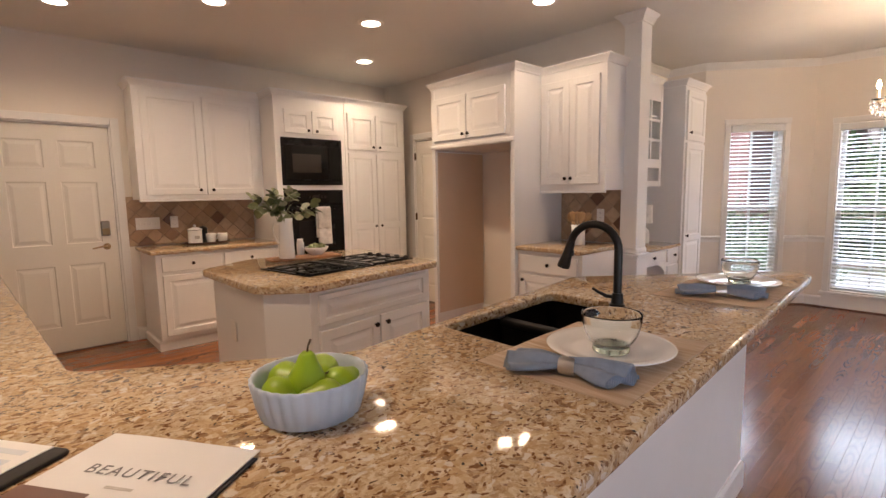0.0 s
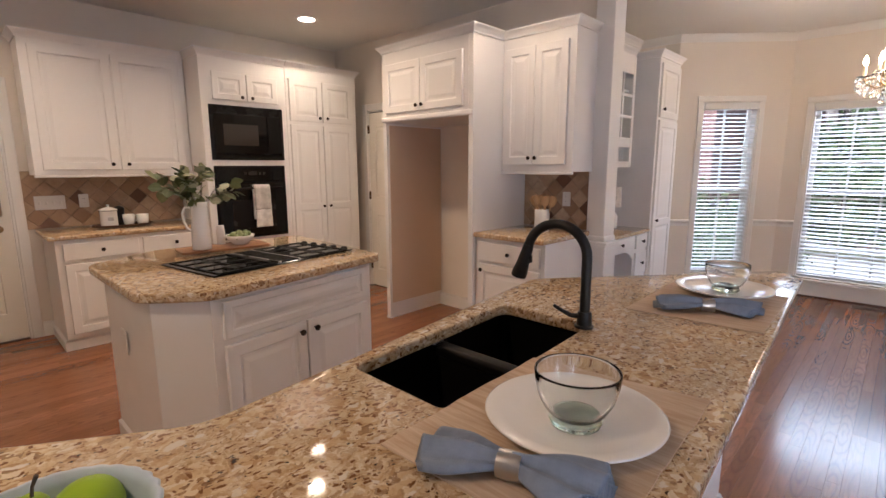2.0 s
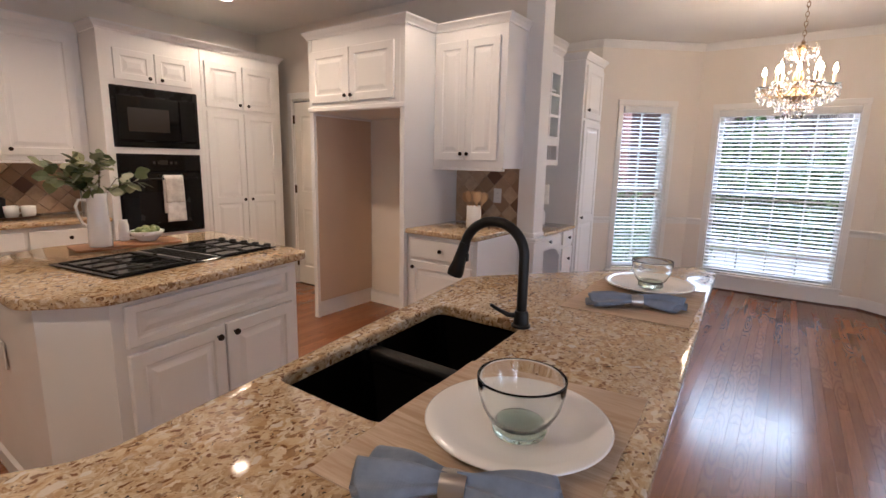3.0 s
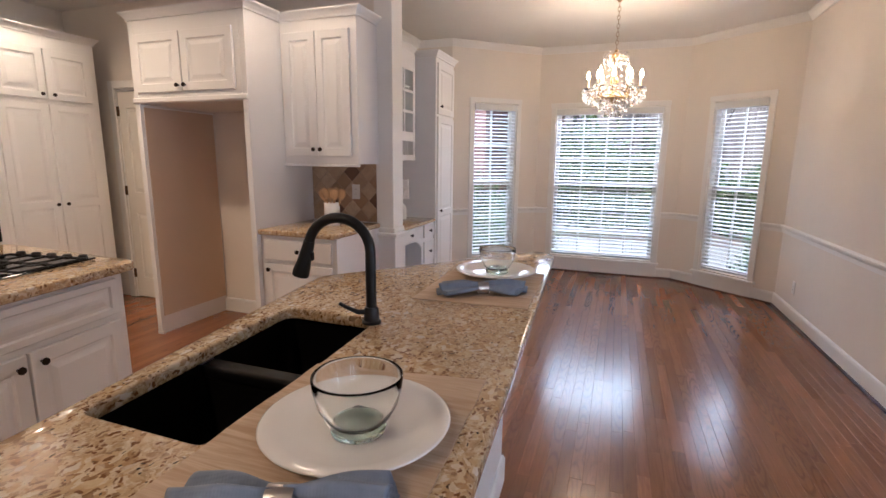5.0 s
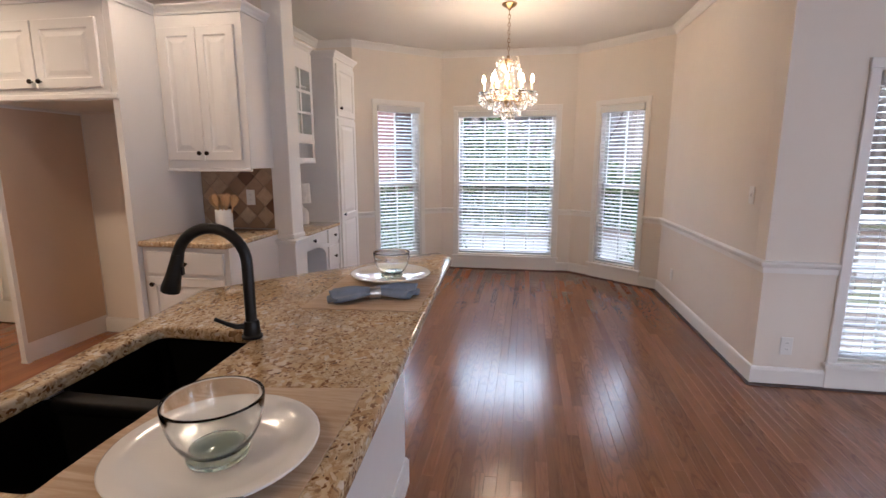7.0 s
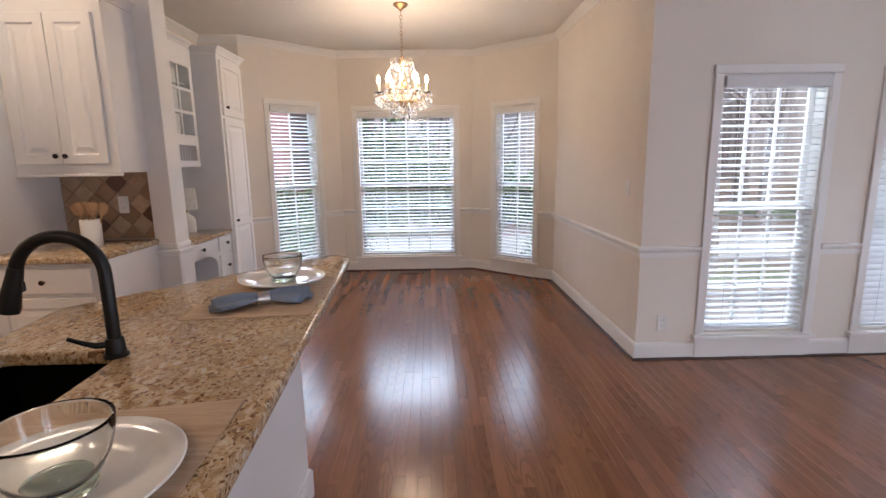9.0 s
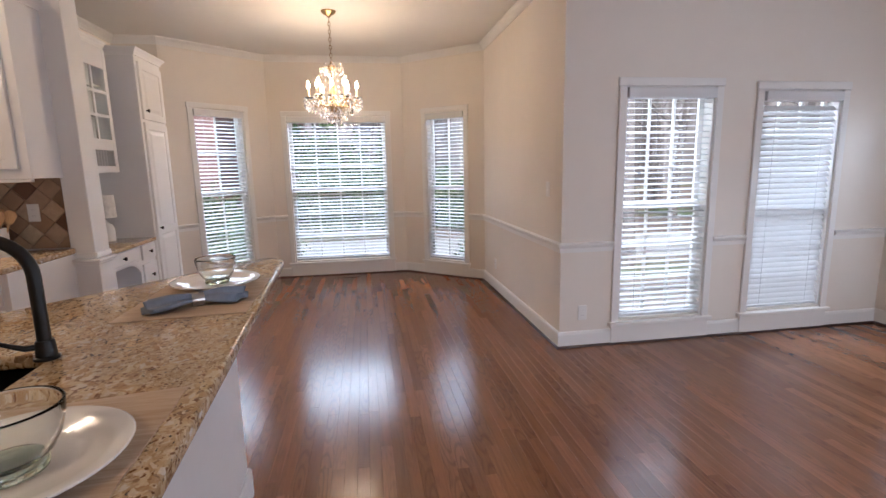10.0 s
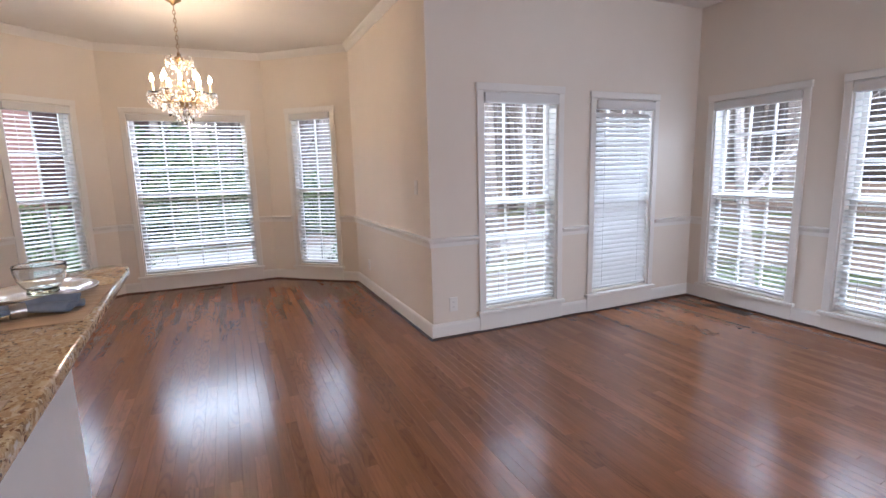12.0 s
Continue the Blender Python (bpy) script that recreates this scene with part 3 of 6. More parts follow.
ROOM = [A0, A1, C0, C1, (NX, JY), (FX, JY), (FX, -1.6)]
run("trim_crown", CROWN, [(-2.05, A0[1]), A0, A1, C0, C1, (NX, JY + 0.002)], CEIL - 0.001, TRIM, "white crown moulding round the bay")
run("trim_crown_desk", CROWN, [(-2.05, KY + T), (-2.05, A0[1])], CEIL - 0.001, TRIM, "white crown moulding above the desk")
run("baseboard", BASE, ROOM, 0.0, TRIM, "white painted baseboard")
run("trim_shoe", SHOEP, ROOM, 0.0, SHOE, "dark stained shoe mould", 0.0165)
RZ = 0.785
rails = [
    [A0, along("a", WIN["a"][2] - CW)], [along("a", WIN["a"][3] + CW), A1, along("b", WIN["b"][2] - CW)],
    [along("b", WIN["b"][3] + CW), C0, along("c", WIN["c"][2] - CW)],
    [along("c", WIN["c"][3] + CW), C1, (NX, JY), along("d", WIN["d"][2] - CW)],
    [along("d", WIN["d"][3] + CW), along("e", WIN["e"][2] - CW)],
    [along("e", WIN["e"][3] + CW), (FX, JY), along("f", WIN["f"][2] - CW)],
    [along("f", WIN["f"][3] + CW), along("g", WIN["g"][2] - CW)], [along("g", WIN["g"][3] + CW), along("h", WIN["h"][2] - CW)],
    [along("h", WIN["h"][3] + CW), (FX, -1.6)],
]
for path in rails:
    run("trim_chair_rail", RAIL, path, RZ, TRIM, "white moulded chair rail")
run("baseboard_kitchen", BASE, [(WX, GD1 + 0.075), (WX, 1.66)], 0.0, TRIM, "white painted baseboard")
run("baseboard_niche", BASE, [(-3.13, KY - 0.012), (-2.15, KY - 0.012)], 0.0, TRIM, "white painted baseboard in the niche")


def slat_mesh(w, d=0.048):
    bm = bmesh.new()
    rows = []
    for i in range(5):
        u = -1 + i / 2
        rows.append([bm.verts.new((x, u * d / 2, 0.0025 * (1 - u * u) + dz)) for x in (-w / 2, w / 2) for dz in (0, 0.0028)])
    for a, b in zip(rows, rows[1:]):
        bm.faces.new((a[0], a[2], b[2], b[0]))
        bm.faces.new((a[1], b[1], b[3], a[3]))
        bm.faces.new((a[0], b[0], b[1], a[1]))
        bm.faces.new((a[2], a[3], b[3], b[2]))
    bm.faces.new((rows[0][0], rows[0][1], rows[0][3], rows[0][2]))
    bm.faces.new((rows[-1][0], rows[-1][2], rows[-1][3], rows[-1][1]))
    return bm


def window(n, k, cols, rows, tilt, label, blind_label=""):
    """A framed sash window in its wall, seen from the room, with a slatted blind inside the reveal."""
    p, q, s0, s1, z0, z1 = WIN[k]
    a, b = Vector(p), Vector(q)
    ang = math.atan2(b.y - a.y, b.x - a.x)
    w, mid = s1 - s0, (s0 + s1) / 2
    c = a + (b - a).normalized() * mid
    m = Matrix.Translation((c.x, c.y, 0)) @ Matrix.Rotation(ang, 4, "Z")
    win = thing("window_%d" % n, m, label, "window", kind="structure")
    h = w / 2
    for x0, x1 in ((-h - CW, -h), (h, h + CW)):
        part("casing", box(x0, x1, -0.019, 0.0, z0 - 0.02, z1, 0.004), TRIM, win)
    part("head_casing", box(-h - CW - 0.006, h + CW + 0.006, -0.022, 0.0, z1, z1 + CW, 0.004), TRIM, win)
    part("window_sill", box(-h - CW - 0.02, h + CW + 0.02, -0.045, 0.07, z0 - 0.042, z0 - 0.012, 0.006, seg=2), TRIM, win)
    part("apron", box(-h - CW, h + CW, -0.021, 0.0, 0.002, z0 - 0.043, 0.003), TRIM, win)
    part("jamb", box(-h, -h + 0.012, 0.0, T, z0 - 0.012, z1), TRIM, win)
    part("jamb", box(h - 0.012, h, 0.0, T, z0 - 0.012, z1), TRIM, win)
    part("head_jamb", box(-h, h, 0.0, T, z1 - 0.012, z1), TRIM, win)
    part("outer_sill", box(-h, h, 0.07, T + 0.04, z0 - 0.04, z0), TRIM, win)
    zm = (z0 + z1) / 2
    for y0, za, zb in ((0.098, zm - 0.02, z1 - 0.012), (0.072, z0, zm + 0.02)):
        bm = bmesh.new()
        f = 0.042
        box(-h + 0.012, -h + 0.012 + f, y0, y0 + 0.025, za, zb, 0.003, bm)
        box(h - 0.012 - f, h - 0.012, y0, y0 + 0.025, za, zb, 0.003, bm)
        box(-h + 0.012 + f, h - 0.012 - f, y0, y0 + 0.025, zb - f, zb, 0.003, bm)
        box(-h + 0.012 + f, h - 0.012 - f, y0, y0 + 0.025, za, za + f, 0.003, bm)
        sash = part("sash", bm, TRIM, win)
        gx0, gx1, gz0, gz1 = -h + 0.012 + f, h - 0.012 - f, za + f, zb - f
        for i in range(1, cols):
            x = gx0 + (gx1 - gx0) * i / cols
            part("muntin", box(x - 0.009, x + 0.009, y0 + 0.003, y0 + 0.022, gz0, gz1), TRIM, sash)
        for i in range(1, rows):
            z = gz0 + (gz1 - gz0) * i / rows
            part("muntin", box(gx0, gx1, y0 + 0.004, y0 + 0.021, z - 0.009, z + 0.009), TRIM, sash)
        pane = part("pane", box(gx0, gx1, y0 + 0.011, y0 + 0.014, gz0, gz1), PANE, sash)
        pane.visible_shadow = False
    if not blind_label:
        return win
    blind = thing("window_blind", m, blind_label, "blind", "white window blinds")
    part("headrail", box(-h + 0.006, h - 0.006, -0.034, 0.052, z1 - 0.085, z1 - 0.012, 0.006), BLIND, blind, "white valance of the blind")
    sw = w - 0.026
    zb = z0 + 0.028
    n_sl = int((z1 - 0.09 - zb) / 0.0425)
    src = None
    rnd = random.Random(n)
    for i in range(n_sl):
        z = zb + 0.03 + i * 0.0425
        if src is None:
            src = part("slat", slat_mesh(sw), BLIND, blind)
            ob = src
        else:
            ob = new("slat", src.data)
            ob.parent = blind
        ob.matrix_basis = pose(0, 0.034, z, tilt + rnd.uniform(-1.2, 1.2), rnd.uniform(-0.12, 0.12), 0)
    part("bottom_rail", box(-sw / 2, sw / 2, 0.012, 0.056, zb - 0.012, zb + 0.008, 0.004), BLIND, blind)
    for x in (-h * 0.62, h * 0.62):
        part("cord", tube([(x, 0.009, zb), (x, 0.009, z1 - 0.07)], 0.0012, 5), BLIND, blind)
    return win


window(1, "a", 2, 2, 14, "tall narrow white double-hung window in the bay", "white slatted blind, lowered with open slats")
window(2, "b", 4, 3, 18, "wide white window in the middle of the bay", "wide white slatted blind, lowered with half-open slats")
window(3, "c", 2, 2, 12, "tall narrow white double-hung window in the bay", "white slatted blind, lowered with open slats")
window(4, "d", 3, 3, 9, "tall white double-hung window near the wall corner", "white slatted blind, lowered with flat open slats")
window(5, "e", 3, 3, 52, "tall white double-hung window with closed blind", "white slatted blind, lowered and nearly closed")
window(6, "f", 3, 3, 9, "tall white double-hung window onto bare trees", "white slatted blind, lowered with flat open slats")
window(7, "g", 3, 3, 9, "tall white double-hung window onto bare trees", "white slatted blind, lowered with flat open slats")
# three unseen windows, added to let the extra lamps light the family room
window(8, "h", 3, 3, 9, "tall white double-hung window, unseen and added, without a blind")
window(9, "i", 3, 3, 9, "tall white double-hung window, unseen and added, without a blind")
window(10, "j", 3, 3, 9, "tall white double-hung window, unseen and added, without a blind")

# ---- doors ----


def raised_panel(bm, x0, x1, z0, z1, y=0.0, deep=0.008, rise=0.001):
    """A raised field with a sunken moulding round it, in a front face at y."""
    rings = []
    for o, d in ((0, 0), (0.007, deep), (0.020, deep), (0.046, rise)):
        o = min(o, (x1 - x0) * 0.42, (z1 - z0) * 0.42)
        rings.append([bm.verts.new(v) for v in ((x0 + o, y + d, z0 + o), (x1 - o, y + d, z0 + o), (x1 - o, y + d, z1 - o), (x0 + o, y + d, z1 - o))])
    for a, b in zip(rings, rings[1:]):
        for i in range(4):
            bm.faces.new((a[i], a[(i + 1) % 4], b[(i + 1) % 4], b[i]))
    bm.faces.new(rings[-1])
    return rings[0]


def panel_slab(w, h, thick, fields, deep=0.008, rise=0.001):
    """A door leaf, front at y = 0, lower left at the origin, with raised fields (x0, x1, z0, z1) in a full grid of columns and rows."""
    bm = bmesh.new()
    e = 0.003
    xs = sorted({e, w - e, *[v for f in fields for v in f[:2]]})
    zs = sorted({e, h - e, *[v for f in fields for v in f[2:]]})
    for x0, x1 in zip(xs, xs[1:]):
        for z0, z1 in zip(zs, zs[1:]):
            if any(f[0] <= x0 and x1 <= f[1] and f[2] <= z0 and z1 <= f[3] for f in fields):
                continue
            bm.faces.new([bm.verts.new((x, 0, z)) for x, z in ((x0, z0), (x1, z0), (x1, z1), (x0, z1))])
    for f in fields:
        raised_panel(bm, *f, deep=deep, rise=rise)
    ring0 = [(e, 0, e), (w - e, 0, e), (w - e, 0, h - e), (e, 0, h - e)]
    ring1 = [(0, e, 0), (w, e, 0), (w, e, h), (0, e, h)]
    ring2 = [(x, thick, z) for x, _, z in ring1]
    for a, b in ((ring0, ring1), (ring1, ring2)):
        for i in range(4):
            bm.faces.new([bm.verts.new(v) for v in (a[i], a[(i + 1) % 4], b[(i + 1) % 4], b[i])])
    bm.faces.new([bm.verts.new(v) for v in ring2])
    bmesh.ops.remove_doubles(bm, verts=bm.verts, dist=1e-5)
    return bm


def knob(parent, x, z, y=0.0, mat_=None):
    bm = lathe([(0.0055, 0.0), (0.005, 0.010), (0.012, 0.014), (0.0155, 0.020), (0.014, 0.026), (0.0, 0.029)], 14)
    ob = part("knob", bm, mat_ or KNOB, parent, "dark bronze knob", True)
    ob.matrix_basis = pose(x, y, z, 90, 0, 0)
    return ob


def casing(name, m, w, h, label):
    """Door casing round an opening of that size; opening's lower left at the origin, room side -y."""
    ob = thing(name, m, label, "trim", kind="structure")
    for x0, x1 in ((-0.07, 0), (w, w + 0.07)):
        part("casing", box(x0, x1, -0.018, 0, 0, h + 0.07, 0.004), TRIM, ob)
    part("head_casing", box(0, w, -0.018, 0, h, h + 0.07, 0.004), TRIM, ob)
    for x0, x1 in ((0, 0.014), (w - 0.014, w)):
        part("jamb", box(x0, x1, 0, T, 0, h), TRIM, ob)
    part("head_jamb", box(0.014, w - 0.014, 0, T, h - 0.014, h), TRIM, ob)
    return ob


# garage door: six panels, in the west wall
gw, gh = GD1 - GD0, 2.035
mg = pose(WX, GD0, 0, 0, 0, 90)
casing("trim_garage_door", mg, gw, gh, "white door casing")
door = thing("door_1", mg, "closed cream six-panel door with keypad lock and lever", "door", kind="structure")
dw = gw - 0.034
fx = [(0.115, dw / 2 - 0.05), (dw / 2 + 0.05, dw - 0.115)]
fields = [(a, b, z0, z1) for a, b in fx for z0, z1 in ((0.23, 0.78), (0.97, 1.52), (1.64, 1.88))]
leaf = part("leaf", panel_slab(dw, gh - 0.02, 0.04, fields), DOORP, door)
leaf.matrix_basis = pose(0.017, 0.02, 0.004)
part("threshold", box(0.016, gw - 0.016, -0.01, 0.1, 0.0, 0.012, 0.003), SHOE, door, "dark wooden threshold")
kp = part("keypad", box(dw - 0.105, dw - 0.035, -0.012, 0.02, 1.03, 1.17, 0.012, seg=3), NICKEL, door, "bronze keypad lock", True)
part("keypad_cover", box(dw - 0.098, dw - 0.042, -0.017, -0.0125, 1.04, 1.10, 0.002), BRASS, kp)
lv = part("lever", lathe([(0.03, 0), (0.03, 0.008), (0.012, 0.014), (0.011, 0.04), (0.0, 0.042)], 18), BRASS, door, "brass lever handle", True)
lv.matrix_basis = pose(dw - 0.07, 0.02, 0.93, 90, 0, 0)
part("lever_arm", tube([(dw - 0.07, -0.018, 0.93), (dw - 0.11, -0.022, 0.935), (dw - 0.16, -0.02, 0.925), (dw - 0.185, -0.018, 0.92)], [0.009, 0.008, 0.007, 0.006], 8), BRASS, door, "", True)

# inner door of the kitchen, standing open away from the room
mk = pose(PD0, KY, 0)
pw = PD1 - PD0
casing("trim_closet_door", mk, pw, 2.035, "white door casing beside the pantry cabinet")
d2 = thing("door_2", pose(PD0 + 0.016, KY + 0.004, 0), "closed cream panel door with bronze hinges", "door", kind="structure")
lf = part("leaf", panel_slab(pw - 0.034, 2.0, 0.036, [(0.1, 0.6, 0.2, 0.85), (0.1, 0.6, 1.05, 1.85)]), DOORP, d2)
lf.matrix_basis = pose(0.003, 0.0, 0.008)
for z in (0.25, 1.08, 1.83):
    ob = part("hinge", box(-0.012, 0.012, -0.014, 0.0035, z - 0.045, z + 0.045, 0.003), HINGE, d2, "bronze hinge")

# ---- cabinets ----
CABCROWN = [(0, 0), (0.008, 0), (0.011, 0.014), (0.024, 0.034), (0.036, 0.046), (0.040, 0.052), (0.040, 0.060), (0, 0.060)]


def cab_door(parent, x, z, w, h, knob_at=None, split=None, y=-0.02, name="door", inset=0.055):
    """A raised-panel leaf laid on the front of a cabinet body; split: heights at which the leaf has a middle rail."""
    cuts = [inset] + [v for s in (split or ()) for v in (s - 0.03, s + 0.03)] + [h - inset]
    k = min(inset, w * 0.28)
    fields = [(k, w - k, cuts[i], cuts[i + 1]) for i in range(0, len(cuts), 2)]
    ob = part(name, panel_slab(w, h, 0.019, fields), CAB, parent)
    ob.matrix_basis = pose(x, y, z)
    if knob_at:
        knob(ob, knob_at[0], knob_at[1])
    return ob


def crown_on(parent, w, d, z, left=True, right=True, front=0.0):
    pts = []
    if left:
        pts.append((0, d, z))
    pts += [(0, front, z), (w, front, z)]
    if right:
        pts.append((w, d, z))
    return part("crown", swept(CABCROWN, pts), CAB, parent)


def cabinet(name, m, w, d, z0, z1, label, category="cabinet", toe=False):
    ob = thing(name, m, label, category)
    if toe:
        part("toe_kick", box(0.0, w, 0.055, d - 0.002, z0, z0 + 0.095), CAB, ob)
        part("body", box(0, w, 0, d, z0 + 0.096, z1, 0.002), CAB, ob)
    else:
        part("body", box(0, w, 0, d, z0, z1, 0.002), CAB, ob)
    return ob


# west wall, local x runs north, front at world x = origin
def west(y, front, z=0.0):
    return pose(front, y, z, 0, 0, 90)


# wall cabinet beside the door
LU = cabinet("wall_cabinet", west(1.62, -4.54), 1.135, 0.325, 1.355, 2.365, "white painted wall cabinet with two raised-panel doors")
cab_door(LU, 0.055, 1.395, 0.505, 0.93, (0.455, 0.045))
cab_door(LU, 0.575, 1.395, 0.505, 0.93, (0.05, 0.045))
crown_on(LU, 1.135, 0.325, 2.365, True, False)
part("light_rail", box(-0.004, 1.135, -0.012, 0.02, 1.335, 1.354, 0.004), CAB, LU)

# base cabinet beside the door
LB = cabinet("base_cabinet", west(1.64, -4.25), 1.115, 0.60, 0.0, 0.875, "white base cabinet with drawers under brown granite", toe=True)
for i, (x, w) in enumerate(((0.045, 0.50), (0.575, 0.50))):
    dr = part("drawer_front", box(x, x + w, -0.02, 0, 0.715, 0.845, 0.005, seg=2), CAB, LB)
    knob(dr, x + w / 2, 0.78, -0.02)
    cab_door(LB, x, 0.135, w, 0.55)
part("base_mould", swept(BASE[:1] + [(0.014, 0), (0.014, 0.07), (0, 0.085)], [(0.0, 0.6, 0.0), (0, 0.04, 0.0), (1.115, 0.04, 0.0)]), CAB, LB)

# oven tower and pantry
OT = cabinet("oven_cabinet", west(2.76, -4.21), 0.80, 0.655, 0.0, 2.365, "tall white cabinet holding a black microwave and wall oven", toe=True)
cab_door(OT, 0.10, 2.005, 0.295, 0.235, (0.255, 0.03), inset=0.05)
cab_door(OT, 0.41, 2.005, 0.295, 0.235, (0.04, 0.03), inset=0.05)
crown_on(OT, 0.80, 0.655, 2.365, True, False)
dr = part("drawer_front", box(0.08, 0.72, -0.02, 0, 0.15, 0.40, 0.005), CAB, OT)
PT = cabinet("pantry_cabinet", west(3.562, -4.21), 0.83, 0.655, 0.0, 2.365, "tall white pantry cabinet with four raised-panel doors", toe=True)
cab_door(PT, 0.03, 1.865, 0.365, 0.40, (0.325, 0.04))
cab_door(PT, 0.405, 1.865, 0.365, 0.40, (0.04, 0.04))
cab_door(PT, 0.03, 0.13, 0.365, 1.70, (0.33, 0.87), (0.87,))
cab_door(PT, 0.405, 0.13, 0.365, 1.70, (0.035, 0.87), (0.87,))
crown_on(PT, 0.83, 0.655, 2.365, False, True)

# microwave and oven, set into the tower
MW = thing("microwave", west(2.815, -4.212, 1.475), "black built-in microwave oven with glass front", "microwave")
mw_w, mw_h = 0.69, 0.485
part("frame", box(0, mw_w, -0.022, 0.0, 0, mw_h, 0.006, seg=2), OVEN_FRAME, MW)
md = part("door", box(0.03, 0.515, -0.036, -0.0225, 0.06, mw_h - 0.075, 0.004), OVEN_GLASS, MW)
part("window", box(0.105, 0.43, -0.0385, -0.0365, 0.13, 0.32, 0.001), WINDOW_GREY, md, "grey see-through window")
part("control_panel", box(0.522, 0.66, -0.034, -0.0225, 0.06, mw_h - 0.075, 0.004), OVEN_GLASS, MW)
for i in range(7):
    part("vent_slot", box(0.04, 0.65, -0.0245, -0.0222, mw_h - 0.062 + i * 0.0075, mw_h - 0.0585 + i * 0.0075), OVEN_GLASS, MW)
part("foot_rail", box(0.03, 0.66, -0.03, -0.0225, 0.012, 0.05, 0.004), OVEN_GLASS, MW)

OV = thing("wall_oven", west(2.82, -4.212, 0.745), "black built-in wall oven with a towel on its handle", "oven")
ov_w, ov_h = 0.68, 0.68
part("frame", box(0, ov_w, -0.02, 0, 0, ov_h, 0.006, seg=2), OVEN_FRAME, OV)
part("control_panel", box(0.012, ov_w - 0.012, -0.032, -0.0205, ov_h - 0.145, ov_h - 0.012, 0.004), OVEN_GLASS, OV)
for kx in (0.26, 0.30, 0.40, 0.44):
    part("button", box(kx, kx + 0.025, -0.0345, -0.0325, ov_h - 0.085, ov_h - 0.06, 0.001), WINDOW_GREY, OV)
part("display", box(0.315, 0.385, -0.0345, -0.0325, ov_h - 0.09, ov_h - 0.05, 0.001), WINDOW_GREY, OV)
od = part("door", box(0.012, ov_w - 0.012, -0.04, -0.0205, 0.02, ov_h - 0.16, 0.006, seg=2), OVEN_GLASS, OV)
part("window", box(0.13, ov_w - 0.13, -0.042, -0.0405, 0.09, 0.36, 0.001), OVEN_FRAME, od)
hb = tube([(0.07, -0.041, 0.475), (0.07, -0.078, 0.475), (0.085, -0.084, 0.475), (ov_w - 0.085, -0.084, 0.475), (ov_w - 0.07, -0.078, 0.475), (ov_w - 0.07, -0.041, 0.475)], 0.011, 10)
part("handle", hb, OVEN_FRAME, od, "", True)


def hanging_towel(m, w, drop, label):
    ob = thing("dish_towel", m, label, "towel")

    def sheet(za, zb, yk, x0, x1, n=10):
        bm = bmesh.new()
        grid = []
        for j in range(n + 1):
            z = za + (zb - za) * j / n
            row = []
            for i in range(13):
                u = i / 12
                fold = 0.006 * math.sin(u * 9.4 + 0.6) * (0.4 + 0.6 * j / n) + 0.0015 * math.sin(z * 60 + u * 7)
                row.append([bm.verts.new((x0 + (x1 - x0) * u + 0.008 * (j / n) * (u - 0.3), yk - fold - t, z)) for t in (0, 0.006)])
            grid.append(row)
        for t, flip in ((0, 0), (1, 1)):
            for a, b in zip(grid, grid[1:]):
                for i in range(12):
                    q = (a[i][t], a[i + 1][t], b[i + 1][t], b[i][t])
                    bm.faces.new(q[::-1] if flip else q)
        for i in range(12):
            for row in (grid[0], grid[-1]):
                bm.faces.new((row[i][0], row[i + 1][0], row[i + 1][1], row[i][1]))
        for a, b in zip(grid, grid[1:]):
            for i in (0, 12):
                bm.faces.new((a[i][0], b[i][0], b[i][1], a[i][1]))
        return bm

    part("upper_fold", sheet(0.012, -drop * 0.56, -0.018, 0, w), TOWEL_BAND, ob, "", "all")
    part("lower_fold", sheet(-drop * 0.56 + 0.004, -drop, -0.017, 0.004, w + 0.004), TOWEL, ob, "", "all")
    part("back_fold", sheet(0.012, -drop * 0.8, 0.022, 0, w), TOWEL, ob, "", "all")
    part("top_fold", tube([(0.0, 0.0, 0.014), (w, 0.0, 0.014)], 0.0165, 10), TOWEL, ob, "", True)
    return ob


hanging_towel(pose(-4.212 + 0.084, 3.135, 0.745 + 0.475, 0, 0, 90), 0.155, 0.37, "folded white dish towel with grey band on the oven handle")

# refrigerator enclosure: two side panels and a wall cabinet over the empty niche
FX0, FX1, FY = -3.135, -2.09, 3.90
FR = thing("refrigerator_surround", pose(FX0, FY, 0), "white refrigerator surround with an empty niche", "cabinet")
fw = FX1 - FX0
part("side_panel", box(0, 0.045, 0, KY - FY - 0.002, 0, 2.365, 0.002), CAB, FR)
part("side_panel", box(fw - 0.045, fw, 0, KY - FY - 0.002, 0, 2.365, 0.002), CAB, FR)
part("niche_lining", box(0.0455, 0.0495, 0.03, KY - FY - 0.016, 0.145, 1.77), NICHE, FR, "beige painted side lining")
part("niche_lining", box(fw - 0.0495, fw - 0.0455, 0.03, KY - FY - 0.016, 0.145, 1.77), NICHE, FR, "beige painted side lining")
part("upper_body", box(0.046, fw - 0.046, 0.0, KY - FY - 0.003, 1.79, 2.365, 0.002), CAB, FR)
cab_door(FR, 0.05, 1.865, 0.44, 0.40, (0.413, 0.04))
cab_door(FR, 0.50, 1.865, 0.45, 0.40, (0.028, 0.04))
part("light_rail", box(-0.004, fw + 0.004, -0.016, 0.01, 1.795, 1.83, 0.005), CAB, FR)
crown_on(FR, fw, KY - FY - 0.003, 2.365)
bpt = box(0.0, 0.055, -0.003, 0.03, 0, 0.02)
part("foot_block", bpt, CAB, FR)

